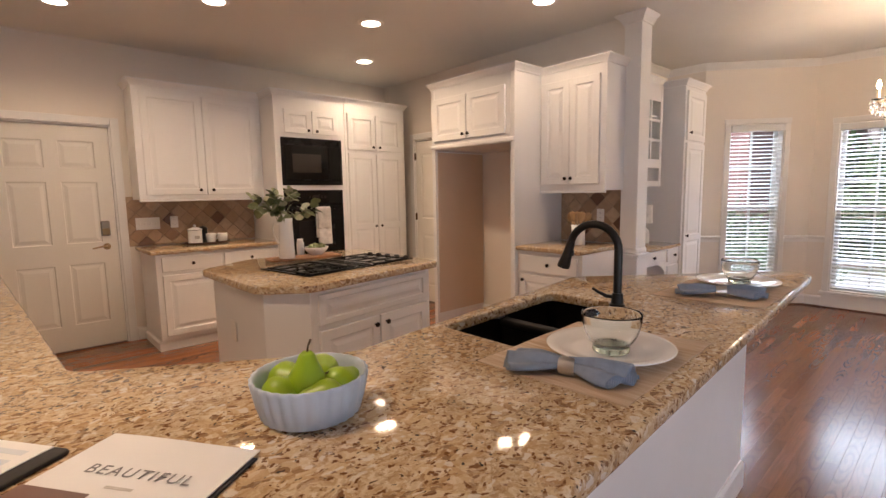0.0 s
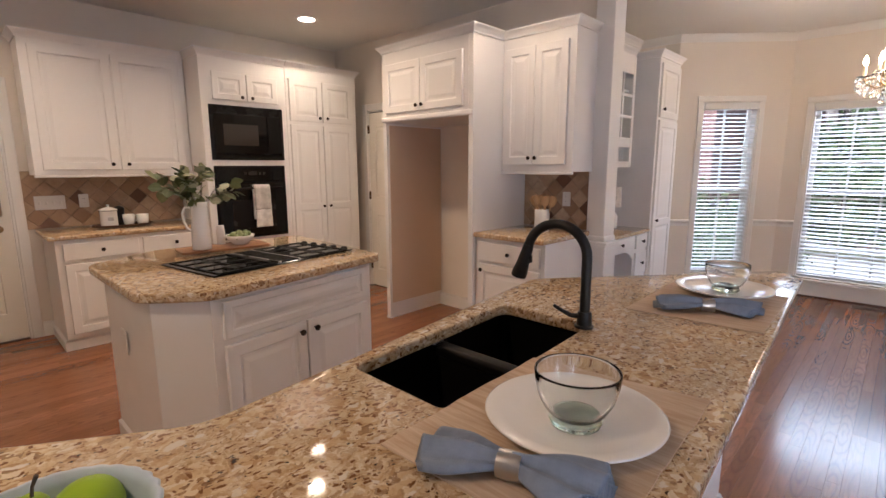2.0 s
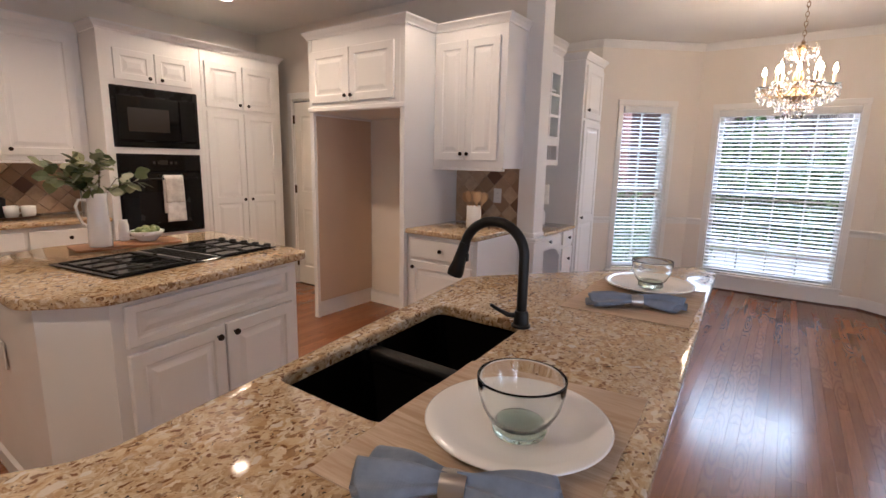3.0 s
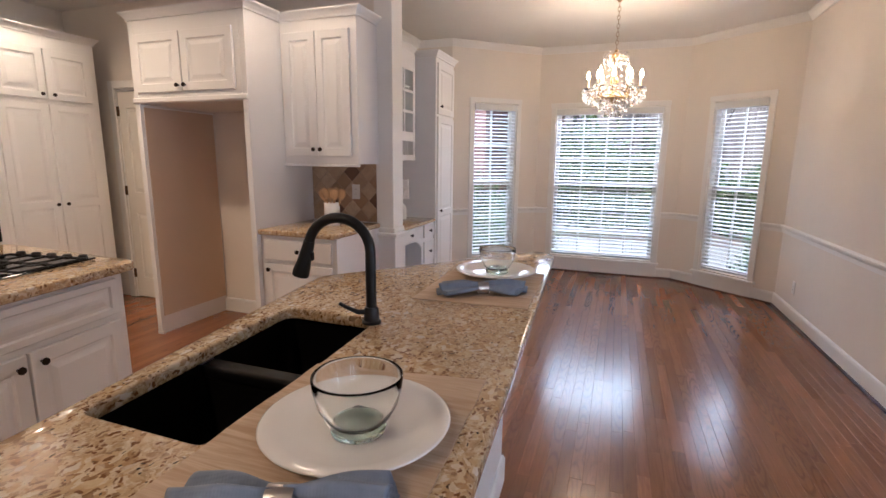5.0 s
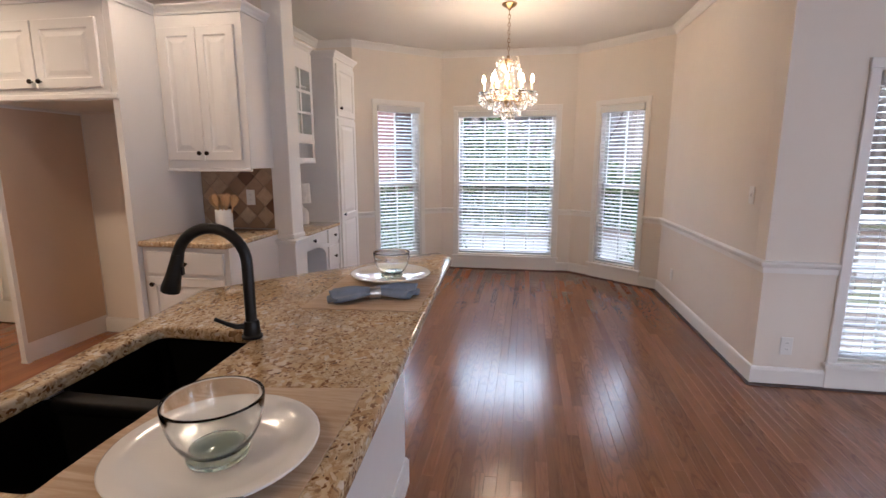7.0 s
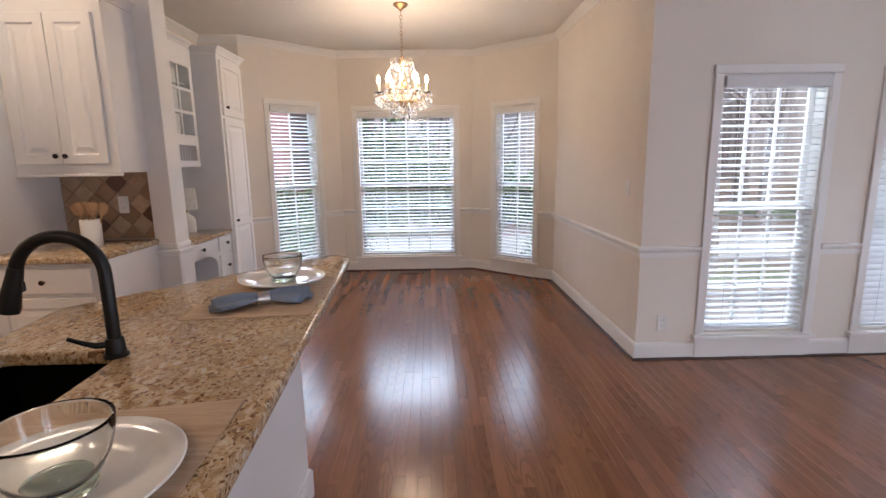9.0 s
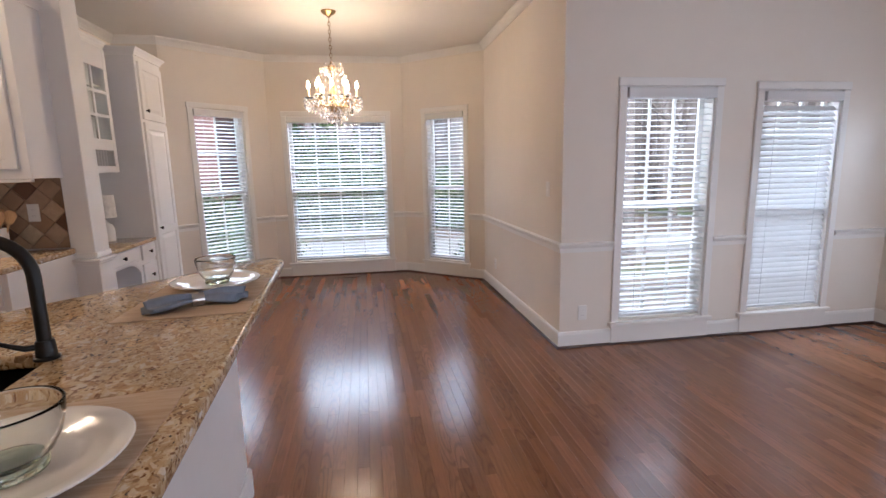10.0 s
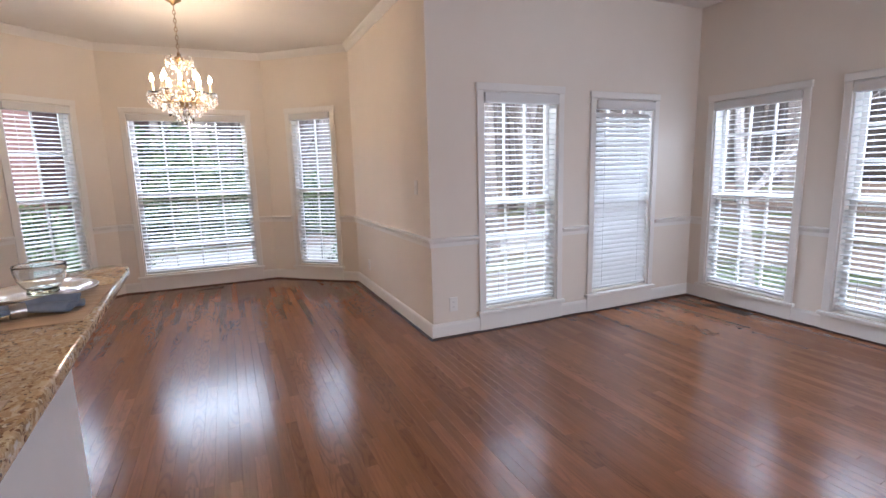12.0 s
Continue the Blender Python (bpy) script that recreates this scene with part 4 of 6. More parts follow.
# wall cabinet and base cabinet right of the niche
RU = cabinet("wall_cabinet", pose(FX1 + 0.002, 4.26, 0), 0.625, KY - 4.262, 1.37, 2.365, "white painted wall cabinet with two tall doors")
cab_door(RU, 0.030, 1.425, 0.270, 0.86, (0.243, 0.048))
cab_door(RU, 0.303, 1.425, 0.270, 0.86, (0.027, 0.048))
crown_on(RU, 0.625, KY - 4.262, 2.365, False, True)
part("light_rail", box(0, 0.629, -0.012, 0.02, 1.35, 1.369, 0.004), CAB, RU)
RB = cabinet("base_cabinet", pose(FX1 + 0.002, 3.94, 0), 0.625, KY - 3.942, 0.0, 0.875, "white base cabinet with a drawer under brown granite", toe=True)
dr = part("drawer_front", box(0.04, 0.59, -0.02, 0, 0.70, 0.845, 0.005, seg=2), CAB, RB)
knob(dr, 0.33, 0.772, -0.02)
cab_door(RB, 0.04, 0.13, 0.55, 0.545, (0.04, 0.50))

# ---- worktops ----


def worktop(name, pts, z0, z1, label, r=0.03):
    bm = prism(rounded(pts, r), z0, z1, 0.008, seg=3)
    return solid(name, bm, GRANITE, label, "worktop", smooth=True)


worktop("worktop", [(WX + 0.003, 1.60), (-4.215, 1.60), (-4.215, 2.757), (WX + 0.003, 2.757)], 0.876, 0.91, "speckled brown granite worktop beside the door", 0.012)
worktop("worktop", [(FX1 + 0.003, 3.905), (-1.457, 3.905), (-1.457, KY - 0.003), (FX1 + 0.003, KY - 0.003)], 0.876, 0.912, "speckled brown granite worktop beside the refrigerator niche", 0.012)

# island
ISL = [(-2.68, 1.57), (-1.845, 1.575), (-1.665, 1.79), (-1.83, 2.80), (-2.88, 2.86), (-2.93, 1.95)]
worktop("island_worktop", ISL, 0.885, 0.925, "speckled golden granite island worktop with rounded edge", 0.06)
IB = [(-2.62, 1.625), (-1.865, 1.630), (-1.725, 1.81), (-1.885, 2.745), (-2.82, 2.80), (-2.86, 1.98)]
IS = thing("kitchen_island", pose(0, 0, 0), "white painted kitchen island with drawers and doors", "kitchen island")
part("body", prism(IB, 0.0, 0.884), CAB, IS)
part("base_mould", swept([(0, 0), (0.012, 0), (0.012, 0.075), (0, 0.088)], [(x, y, 0) for x, y in IB], closed=True), CAB, IS)
e0, e1 = Vector(IB[2]), Vector(IB[3])
ei = part("front_face", box(0, (e1 - e0).length, -0.006, 0, 0.10, 0.88), CAB, IS)
ei.matrix_basis = Matrix.Translation((e0.x, e0.y, 0)) @ Matrix.Rotation(math.atan2(e1.y - e0.y, e1.x - e0.x), 4, "Z")
L = (e1 - e0).length
part("false_drawer", panel_slab(L - 0.09, 0.165, 0.018, [(0.035, L - 0.125, 0.03, 0.135)]), CAB, ei).matrix_basis = pose(0.045, -0.024, 0.695)
hw = (L - 0.10) / 2
cab_door(ei, 0.045, 0.13, hw, 0.535, (hw - 0.04, 0.49), y=-0.026)
cab_door(ei, 0.055 + hw, 0.13, hw, 0.535, (0.04, 0.49), y=-0.026)
plate = part("outlet_plate", box(-2.32, -2.25, 1.612, 1.62, 0.55, 0.665, 0.002), PLASTIC, IS, "white outlet plate")

# cooktop on the island
CK = thing("gas_cooktop", pose(-1.90, 1.90, 0.926, 0, 0, 9.2), "black gas cooktop with two grates and a centre vent", "cooktop")
part("glass_top", box(-0.48, 0.0, 0.0, 0.86, 0, 0.008, 0.003), OVEN_GLASS, CK)
for y0, y1 in ((0.018, 0.355), (0.505, 0.842)):
    bm = bmesh.new()
    for i in range(3):
        y = y0 + 0.02 + (y1 - y0 - 0.04) * i / 2
        box(-0.46, -0.02, y - 0.004, y + 0.004, 0.009, 0.013, 0.001, bm)
    for i in range(5):
        x = -0.455 + 0.43 * i / 4
        box(x - 0.004, x + 0.004, y0 + 0.013, y1 - 0.013, 0.0087, 0.0127, 0.001, bm)
    for x in (-0.455, -0.025):
        for y in (y0 + 0.02, y1 - 0.02):
            box(x - 0.008, x + 0.008, y - 0.008, y + 0.008, 0.0085, 0.010, 0, bm)
    part("grate", bm, IRON, CK, "cast iron grate")
    for x in (-0.35, -0.13):
        part("burner", lathe([(0.05, 0.0085), (0.05, 0.0092), (0.035, 0.0094), (0.0, 0.0095)], 20, m=Matrix.Translation((x, (y0 + y1) / 2, 0))), IRON, CK, "", True)
bm = bmesh.new()
for i in range(9):
    box(-0.45, -0.03, 0.383 + i * 0.0125, 0.388 + i * 0.0125, 0.0085, 0.012, 0, bm)
part("vent_grille", bm, IRON, CK)
for y in (0.372, 0.492):
    part("vent_rim", box(-0.46, -0.02, y - 0.004, y + 0.004, 0.0085, 0.013, 0.001), STEEL, CK, "steel rim")
for i in range(5):
    part("control_knob", lathe([(0.02, 0.0085), (0.019, 0.017), (0.014, 0.021), (0.0, 0.022)], 14, m=Matrix.Translation((-0.42 + i * 0.09, 0.848, 0))), BLACK_METAL, CK, "", True)

# peninsula worktop with a cut-out for the sink
PZ0, PZ1 = 0.887, 0.925
SK = [(-0.665, 1.765), (-0.345, 1.765), (-0.385, 2.46), (-0.715, 2.46)]
OUT = rounded([(0.148, 1.12), (0.0, 3.70), (-0.10, 3.80), (-0.865, 2.87), (-0.655, 1.40), (-1.045, 0.79), (-3.65, 0.64), (-3.65, -0.10), (-0.70, -0.05)], 0.05)


def prism_with_hole(outer, inner, z0, z1):
    bm = bmesh.new()
    for z in (z0, z1):
        vo = [bm.verts.new((x, y, z)) for x, y in outer]
        vi = [bm.verts.new((x, y, z)) for x, y in inner]
        es = [bm.edges.new((v[i], v[(i + 1) % len(v)])) for v in (vo, vi) for i in range(len(v))]
        bmesh.ops.triangle_fill(bm, edges=es, use_beauty=True)
    bm.verts.ensure_lookup_table()
    no, ni = len(outer), len(inner)
    tot = no + ni
    for start, n in ((0, no), (no, ni)):
        for i in range(n):
            a, b = start + i, start + (i + 1) % n
            bm.faces.new((bm.verts[a], bm.verts[b], bm.verts[tot + b], bm.verts[tot + a]))
    bmesh.ops.recalc_face_normals(bm, faces=bm.faces)
    top = [e for e in bm.edges if all(abs(v.co.z - z1) < 1e-6 for v in e.verts) and len(e.link_faces) == 2 and e.calc_face_angle() > 1.0]
    low = [e for e in bm.edges if all(abs(v.co.z - z0) < 1e-6 for v in e.verts) and len(e.link_faces) == 2 and e.calc_face_angle() > 1.0]
    bmesh.ops.bevel(bm, geom=top + low, offset=0.008, segments=3, affect="EDGES", profile=0.5)
    return bm


solid("peninsula_worktop", prism_with_hole(OUT, rounded(SK, 0.035), PZ0, PZ1), GRANITE, "polished speckled gold and brown granite worktop", "worktop", smooth=True)

PEN = thing("peninsula", pose(0, 0, 0), "white painted peninsula cabinet with a plain panelled back", "cabinet")
PB = [(-0.02, 1.05), (-0.115, 3.09), (-0.83, 2.82), (-0.668, 1.43), (-1.06, 0.765), (-3.60, 0.62), (-3.60, 0.02), (-0.78, 0.08)]
# hollow shell, so that the sink hangs free inside
n = len(PB)
inner = []
for i, p in enumerate(PB):
    a, b = Vector(PB[i - 1]), Vector(PB[(i + 1) % n])
    p = Vector(p)
    da, db = (p - a).normalized(), (b - p).normalized()
    na, nb = Vector((-da.y, da.x)), Vector((-db.y, db.x))
    mid = (na + nb).normalized()
    inner.append(p + mid * (0.02 / max(0.3, mid.dot(na))))
for i in range(n):
    j = (i + 1) % n
    shell = bmesh.new()
    vs = [shell.verts.new((q[0], q[1], z)) for q in (PB[i], PB[j], inner[j], inner[i]) for z in (0.0, PZ0 - 0.002)]
    for f in ((0, 2, 3, 1), (4, 6, 7, 5), (1, 3, 5, 7), (0, 6, 4, 2)):
        shell.faces.new([vs[k] for k in f])
    part("panel", shell, CAB, PEN)
part("base_mould", swept([(0, 0), (0.014, 0), (0.014, 0.11), (0.006, 0.13), (0, 0.13)], [(-0.78, 0.08, 0), (-0.02, 1.05, 0), (-0.115, 3.09, 0), (-0.83, 2.82, 0)]), CAB, PEN)

# undermount double sink
SN = thing("kitchen_sink", pose(0, 0, 0), "black composite double-bowl sink under the worktop", "sink")


def basin(quad, top, depth):
    """One open bowl with thickness: quad is its rim in plan."""
    rim = rounded(quad, 0.04, 4)
    cx, cy = sum(p[0] for p in quad) / 4, sum(p[1] for p in quad) / 4
    bm = bmesh.new()
    rings = []
    for k, z in ((1.0, top), (0.985, top - 0.06), (0.96, top - depth + 0.03), (0.90, top - depth + 0.004), (0.5, top - depth), (0.05, top - depth - 0.003)):
        rings.append([bm.verts.new((cx + (x - cx) * k, cy + (y - cy) * k, z)) for x, y in rim])
    rings.append([bm.verts.new((cx + (x - cx) * 0.05, cy + (y - cy) * 0.05, top - depth - 0.012)) for x, y in rim])
    for k, z in ((0.98, top - depth - 0.012), (1.03, top - depth + 0.03), (1.035, top)):
        rings.append([bm.verts.new((cx + (x - cx) * k, cy + (y - cy) * k, z)) for x, y in rim])
    rings.append(rings[0])
    m_ = len(rim)
    for a, b in zip(rings, rings[1:]):
        for i in range(m_):
            bm.faces.new((a[i], a[(i + 1) % m_], b[(i + 1) % m_], b[i]))
    return bm, (cx, cy)


ST = PZ0 - 0.003
g = 0.014
for quad in ([(-0.672 - g, 1.757 - g + 0.012), (-0.338 + g, 1.757 - g + 0.012), (-0.352 + g, 2.085), (-0.688 - g, 2.085)], [(-0.69 - g, 2.125), (-0.354 + g, 2.125), (-0.378 + g, 2.468 + g), (-0.722 - g, 2.468 + g)]):
    bm, c = basin(quad, ST - 0.001 if quad[0][1] > 2 else ST - 0.001, 0.205)
    bs = part("basin", bm, SINK, SN, "", True)
    part("drain", lathe([(0.042, 0.0), (0.045, 0.004), (0.03, 0.005), (0.026, 0.001), (0.0, 0.0)], 20, m=Matrix.Translation((c[0], c[1], ST - 0.206))), BLACK_METAL, bs, "", True)
part("divider_cap", box(-0.70, -0.34, 2.078, 2.132, ST - 0.035, ST + 0.0004, 0.012, seg=4), SINK, SN, "", True)

# faucet
FA = thing("kitchen_faucet", pose(-0.385, 2.425, PZ1 + 0.001, 0, 0, 8), "matt black gooseneck faucet with pull-down spray head", "faucet")
part("base", lathe([(0.029, 0), (0.029, 0.006), (0.024, 0.010), (0.021, 0.045), (0.019, 0.05), (0.0, 0.05)], 24), BLACK_METAL, FA, "", True)
neck = [(0, 0, 0.045), (0, 0, 0.12), (0, 0, 0.215)] + arc(-0.098, 0.215, 0.098, 0, 165, 16)[1:]
part("neck", tube(neck, 0.0155, 16), BLACK_METAL, FA, "", True)
ex, ez = neck[-1][0], neck[-1][2]
sp = [(ex, 0, ez), (ex - 0.006, 0, ez - 0.022), (ex - 0.02, 0, ez - 0.065), (ex - 0.030, 0, ez - 0.095), (ex - 0.034, 0, ez - 0.108)]
hd = part("spray_head", tube(sp, [0.0165, 0.018, 0.021, 0.026, 0.025], 16), BLACK_METAL, FA, "", True)
part("spray_button", box(ex + 0.004, ex + 0.012, -0.006, 0.006, ez - 0.06, ez - 0.035, 0.002), BLACK_METAL, hd)
part("handle", tube([(-0.018, -0.01, 0.035), (-0.035, -0.02, 0.037), (-0.06, -0.03, 0.05), (-0.085, -0.04, 0.066)], [0.008, 0.0075, 0.006, 0.005], 10), BLACK_METAL, FA, "slim black lever", True)

# ---- desk, hutch and tall cabinet in the dining room ----
DX, DY0, DY1 = -1.44, KY + T + 0.004, 5.68
DZ = 0.83
WP = thing("wall_column", pose(0, 0, 0), "white painted square column on a wider pedestal", "column", kind="structure")
part("shaft", box(-1.485, -1.340, 4.560, KY + T - 0.001, 0.86, CEIL, 0.004), TRIM, WP)
part("pedestal", box(-1.485, -1.320, 4.545, KY + T - 0.001, 0.0, 0.80, 0.004), CAB, WP)
part("cap", box(-1.510, -1.295, 4.515, KY + T - 0.001, 0.815, 0.84, 0.008, seg=2), CAB, WP)
part("cap_mould", box(-1.497, -1.308, 4.528, KY + T - 0.001, 0.80, 0.815, 0.004), CAB, WP)
part("collar", box(-1.497, -1.325, 4.545, KY + T - 0.001, 0.84, 0.88, 0.012, seg=2), TRIM, WP)
part("crown", swept(CROWN, [(-1.485, KY + T - 0.001, CEIL - 0.002), (-1.485, 4.56, CEIL - 0.002), (-1.340, 4.56, CEIL - 0.002), (-1.340, KY + T - 0.001, CEIL - 0.002)]), TRIM, WP)

DK = thing("desk_cabinet", pose(0, 0, 0), "white built-in desk with knee space and three drawers", "desk")
part("drawer_case", box(-2.048, DX, 5.38, DY1 - 0.002, 0.0, DZ - 0.031, 0.002), CAB, DK)
part("knee_back", box(-2.046, -2.02, DY0, 5.378, 0.0, DZ - 0.031), LAMP_PANEL, DK, "plain back panel of the knee space")
part("end_panel", box(-2.019, DX, DY0, DY0 + 0.03, 0.0, DZ - 0.031), CAB, DK)
part("apron_drawer_case", box(-2.0, DX, DY0 + 0.031, 5.379, DZ - 0.155, DZ - 0.031), CAB, DK)
ap = bmesh.new()
pts = [(DY0 + 0.031, 0.619), (5.379, 0.619)]
n_a = 14
lo = []
for i in range(n_a + 1):
    u = i / n_a
    y = DY0 + 0.031 + (5.379 - DY0 - 0.031) * u
    lo.append((y, DZ - 0.17 - 0.085 * min(1, (abs(2 * u - 1) ** 4))))
for (y0, zl0), (y1, zl1) in zip(lo, lo[1:]):
    for xa in (DX, DX - 0.018):
        ap.faces.new([ap.verts.new(v) for v in ((xa, y0, zl0), (xa, y1, zl1), (xa, y1, DZ - 0.156), (xa, y0, DZ - 0.156))])
    ap.faces.new([ap.verts.new(v) for v in ((DX, y0, zl0), (DX, y1, zl1), (DX - 0.018, y1, zl1), (DX - 0.018, y0, zl0))])
part("arched_apron", ap, CAB, DK)
for y0, y1, z0, z1 in ((DY0 + 0.06, 5.35, 0.69, 0.79), (5.41, 5.655, 0.665, 0.79), (5.41, 5.655, 0.42, 0.63), (5.41, 5.655, 0.12, 0.37)):
    d = part("drawer_front", box(DX, DX + 0.019, y0, y1, z0, z1, 0.005, seg=2), CAB, DK)
    k = knob(d, 0, 0)
    k.matrix_basis = pose(DX + 0.019, (y0 + y1) / 2, (z0 + z1) / 2, 0, 90, 0)
solid("worktop", prism(rounded([(-2.048, DY0), (DX + 0.03, DY0), (DX + 0.03, DY1 - 0.003), (-2.048, DY1 - 0.003)], 0.01), DZ - 0.03, DZ, 0.006), GRANITE, "speckled brown granite desk top", "worktop", smooth=True)

TX, TY0, TY1 = -1.42, 5.68, 6.20
TC = thing("tall_cabinet", pose(TX, TY0, 0, 0, 0, 90), "tall white pantry cabinet beside the bay window", "cabinet")
part("body", box(0, TY1 - TY0, 0, 0.60, 0.0, 2.365, 0.003), CAB, TC)
cab_door(TC, 0.03, 1.845, TY1 - TY0 - 0.06, 0.475, (0.05, 0.075))
cab_door(TC, 0.03, 0.11, TY1 - TY0 - 0.06, 1.71, (0.05, 0.79), (0.76,))
crown_on(TC, TY1 - TY0, 0.60, 2.365)

HX, HY0, HY1 = -1.60, DY0, 5.555
HU = thing("hutch_cabinet", pose(HX, HY0, 0, 0, 0, 90), "white wall hutch with a glazed muntin door over a cubby", "cabinet")
hw_, hd_ = HY1 - HY0, 0.44
for z0, z1 in ((1.40, 1.43), (1.585, 1.615), (2.335, 2.365)):
    part("shelf", box(0.02, hw_ - 0.02, 0.02, hd_, z0, z1), CAB, HU)
for x0, x1 in ((0, 0.02), (hw_ - 0.02, hw_)):
    part("side", box(x0, x1, 0.001, hd_, 1.395, 2.365), CAB, HU)
part("back", box(0.02, hw_ - 0.02, 0.085, 0.097, 1.395, 2.365), CAB, HU)
for z in (1.84, 2.07):
    part("shelf", box(0.021, hw_ - 0.021, 0.03, 0.083, z, z + 0.018), CAB, HU)
bm = bmesh.new()
for x0, x1, z0, z1 in ((0, 0.38, 1.40, 2.365), (hw_ - 0.045, hw_, 1.40, 2.365), (0.38, hw_ - 0.045, 2.21, 2.365), (0.38, hw_ - 0.045, 1.575, 1.66), (0.38, hw_ - 0.045, 1.40, 1.45)):
    box(x0, x1, -0.018, 0.0, z0, z1, 0.003, bm)
gd = part("glazed_front", bm, CAB, HU)
gx0, gx1, gz0, gz1 = 0.38, hw_ - 0.045, 1.66, 2.21
part("muntin", box((gx0 + gx1) / 2 - 0.011, (gx0 + gx1) / 2 + 0.011, -0.016, -0.002, gz0, gz1), CAB, gd)
for i in (1, 2):
    z = gz0 + (gz1 - gz0) * i / 3
    part("muntin", box(gx0, gx1, -0.015, -0.003, z - 0.011, z + 0.011), CAB, gd)
part("pane", box(gx0, gx1, -0.010, -0.008, gz0, gz1), PANE, gd).visible_shadow = False
knob(gd, 0.362, 1.672, -0.018)
knob(gd, 0.322, 1.672, -0.018)
crown_on(HU, hw_, hd_, 2.365, False, False)
for i in range(9):
    part("plate_divider", box(0.40 + i * 0.042, 0.405 + i * 0.042, 0.03, 0.083, 1.431, 1.58), CAB, HU)

# ---- tiled splashbacks ----


def clip(poly, x0, x1, z0, z1):
    for axis, lim, sign in ((0, x0, 1), (0, x1, -1), (1, z0, 1), (1, z1, -1)):
        out = []
        for i, p in enumerate(poly):
            q = poly[(i + 1) % len(poly)]
            pin, qin = sign * (p[axis] - lim) >= 0, sign * (q[axis] - lim) >= 0
            if pin:
                out.append(p)
            if pin != qin:
                u = (lim - p[axis]) / (q[axis] - p[axis])
                out.append((p[0] + (q[0] - p[0]) * u, p[1] + (q[1] - p[1]) * u))
        poly = out
        if not poly:
            return []
    return poly


def tile_mesh(poly):
    bm = bmesh.new()
    cx, cz = sum(p[0] for p in poly) / len(poly), sum(p[1] for p in poly) / len(poly)
    low = [bm.verts.new((x, 0, z)) for x, z in poly]
    up = [bm.verts.new((x, -0.006, z)) for x, z in poly]
    top = [bm.verts.new((cx + (x - cx) * 0.94, -0.0085, cz + (z - cz) * 0.94)) for x, z in poly]
    k = len(poly)
    for a, b in ((low, up), (up, top)):
        for i in range(k):
            bm.faces.new((a[i], a[(i + 1) % k], b[(i + 1) % k], b[i]))
    bm.faces.new(top)
    return bm


def splashback(name, m, w, z0, z1, label, accents):
    ob = thing(name, m, label, "backsplash", kind="structure")
    part("grout_bed", box(0, w, -0.004, 0, z0, z1), GROUT, ob, "brown grout")
    s, g_ = 0.105, 0.003
    h = s / math.sqrt(2)
    for i in range(-2, int(w / h) + 3):
        for j in range(-2, int((z1 - z0) / h) + 3):
            if (i + j) % 2:
                continue
            cx, cz = i * h, z0 + 0.02 + j * h
            r = h - g_
            poly = clip([(cx + r, cz), (cx, cz + r), (cx - r, cz), (cx, cz - r)], 0.002, w - 0.002, z0 + 0.002, z1 - 0.002)
            if len(poly) < 3:
                continue
            area = abs(sum(p[0] * q[1] - q[0] * p[1] for p, q in zip(poly, poly[1:] + poly[:1]))) / 2
            if area > 0.0006:
                dark = any(abs(cx - ax) < 0.06 and abs(cz - az) < 0.06 for ax, az in accents)
                part("tile", tile_mesh(poly), ACCENT if dark else TILE, ob).location.y = -0.0042
    return ob


ACCENT = paint("brown_accent_tile", (0.17, 0.085, 0.05), 0.45, 40, 0.3, 0.15)
splashback("splashback_west", pose(WX + 0.002, 1.555, 0, 0, 0, 90), 1.20, 0.912, 1.385, "brown tumbled stone tiles laid on the diagonal", [(0.37, 1.16), (0.82, 1.16), (0.15, 0.98)])
splashback("splashback_north", pose(FX1 + 0.003, KY - 0.002, 0), 0.63, 0.914, 1.372, "brown tumbled stone tiles laid on the diagonal", [(0.36, 1.25), (0.58, 1.12), (0.2, 1.02)])


def wall_plate(name, m, w, h, kind_, label):
    ob = thing(name, m, label, "outlet" if kind_ == "outlet" else "switch")
    part("plate", box(-w / 2, w / 2, -0.006, 0, -h / 2, h / 2, 0.002), PLASTIC, ob)
    if kind_ == "outlet":
        for z in (-0.02, 0.02):
            f = part("socket", box(-0.016, 0.016, -0.0075, -0.0062, z - 0.013, z + 0.013, 0.0005), TRIM, ob)
            for x in (-0.006, 0.006):
                part("slot", box(x - 0.001, x + 0.001, -0.008, -0.0076, z - 0.004, z + 0.004), KNOB, f)
    else:
        k = max(1, round(w / 0.05) - 0) if w > 0.1 else 1
        for i in range(k):
            x = (i - (k - 1) / 2) * 0.046
            part("rocker", box(x - 0.006, x + 0.006, -0.013, -0.0062, -0.012, 0.012, 0.002), TRIM, ob)
    return ob


wall_plate("light_switch", pose(WX + 0.012, 1.725, 1.125, 0, 0, 90), 0.205, 0.115, "switch", "wide white four-gang switch plate on brown tiles")
wall_plate("wall_outlet", pose(WX + 0.012, 1.955, 1.13, 0, 0, 90), 0.07, 0.115, "outlet", "white outlet plate on brown tiles")
wall_plate("wall_outlet", pose(-1.68, KY - 0.0125, 1.15), 0.07, 0.115, "outlet", "white outlet plate on brown tiles")
wall_plate("light_switch", pose(NX - 0.001, 4.70, 1.20, 0, 0, -90), 0.07, 0.115, "switch", "white light switch on the cream wall")
wall_plate("wall_outlet", pose(NX - 0.001, 6.24, 0.30, 0, 0, -90), 0.07, 0.115, "outlet", "white outlet low on the cream wall")
wall_plate("wall_outlet", pose(2.03, JY - 0.001, 0.27), 0.07, 0.115, "outlet", "white outlet low on the cream wall")


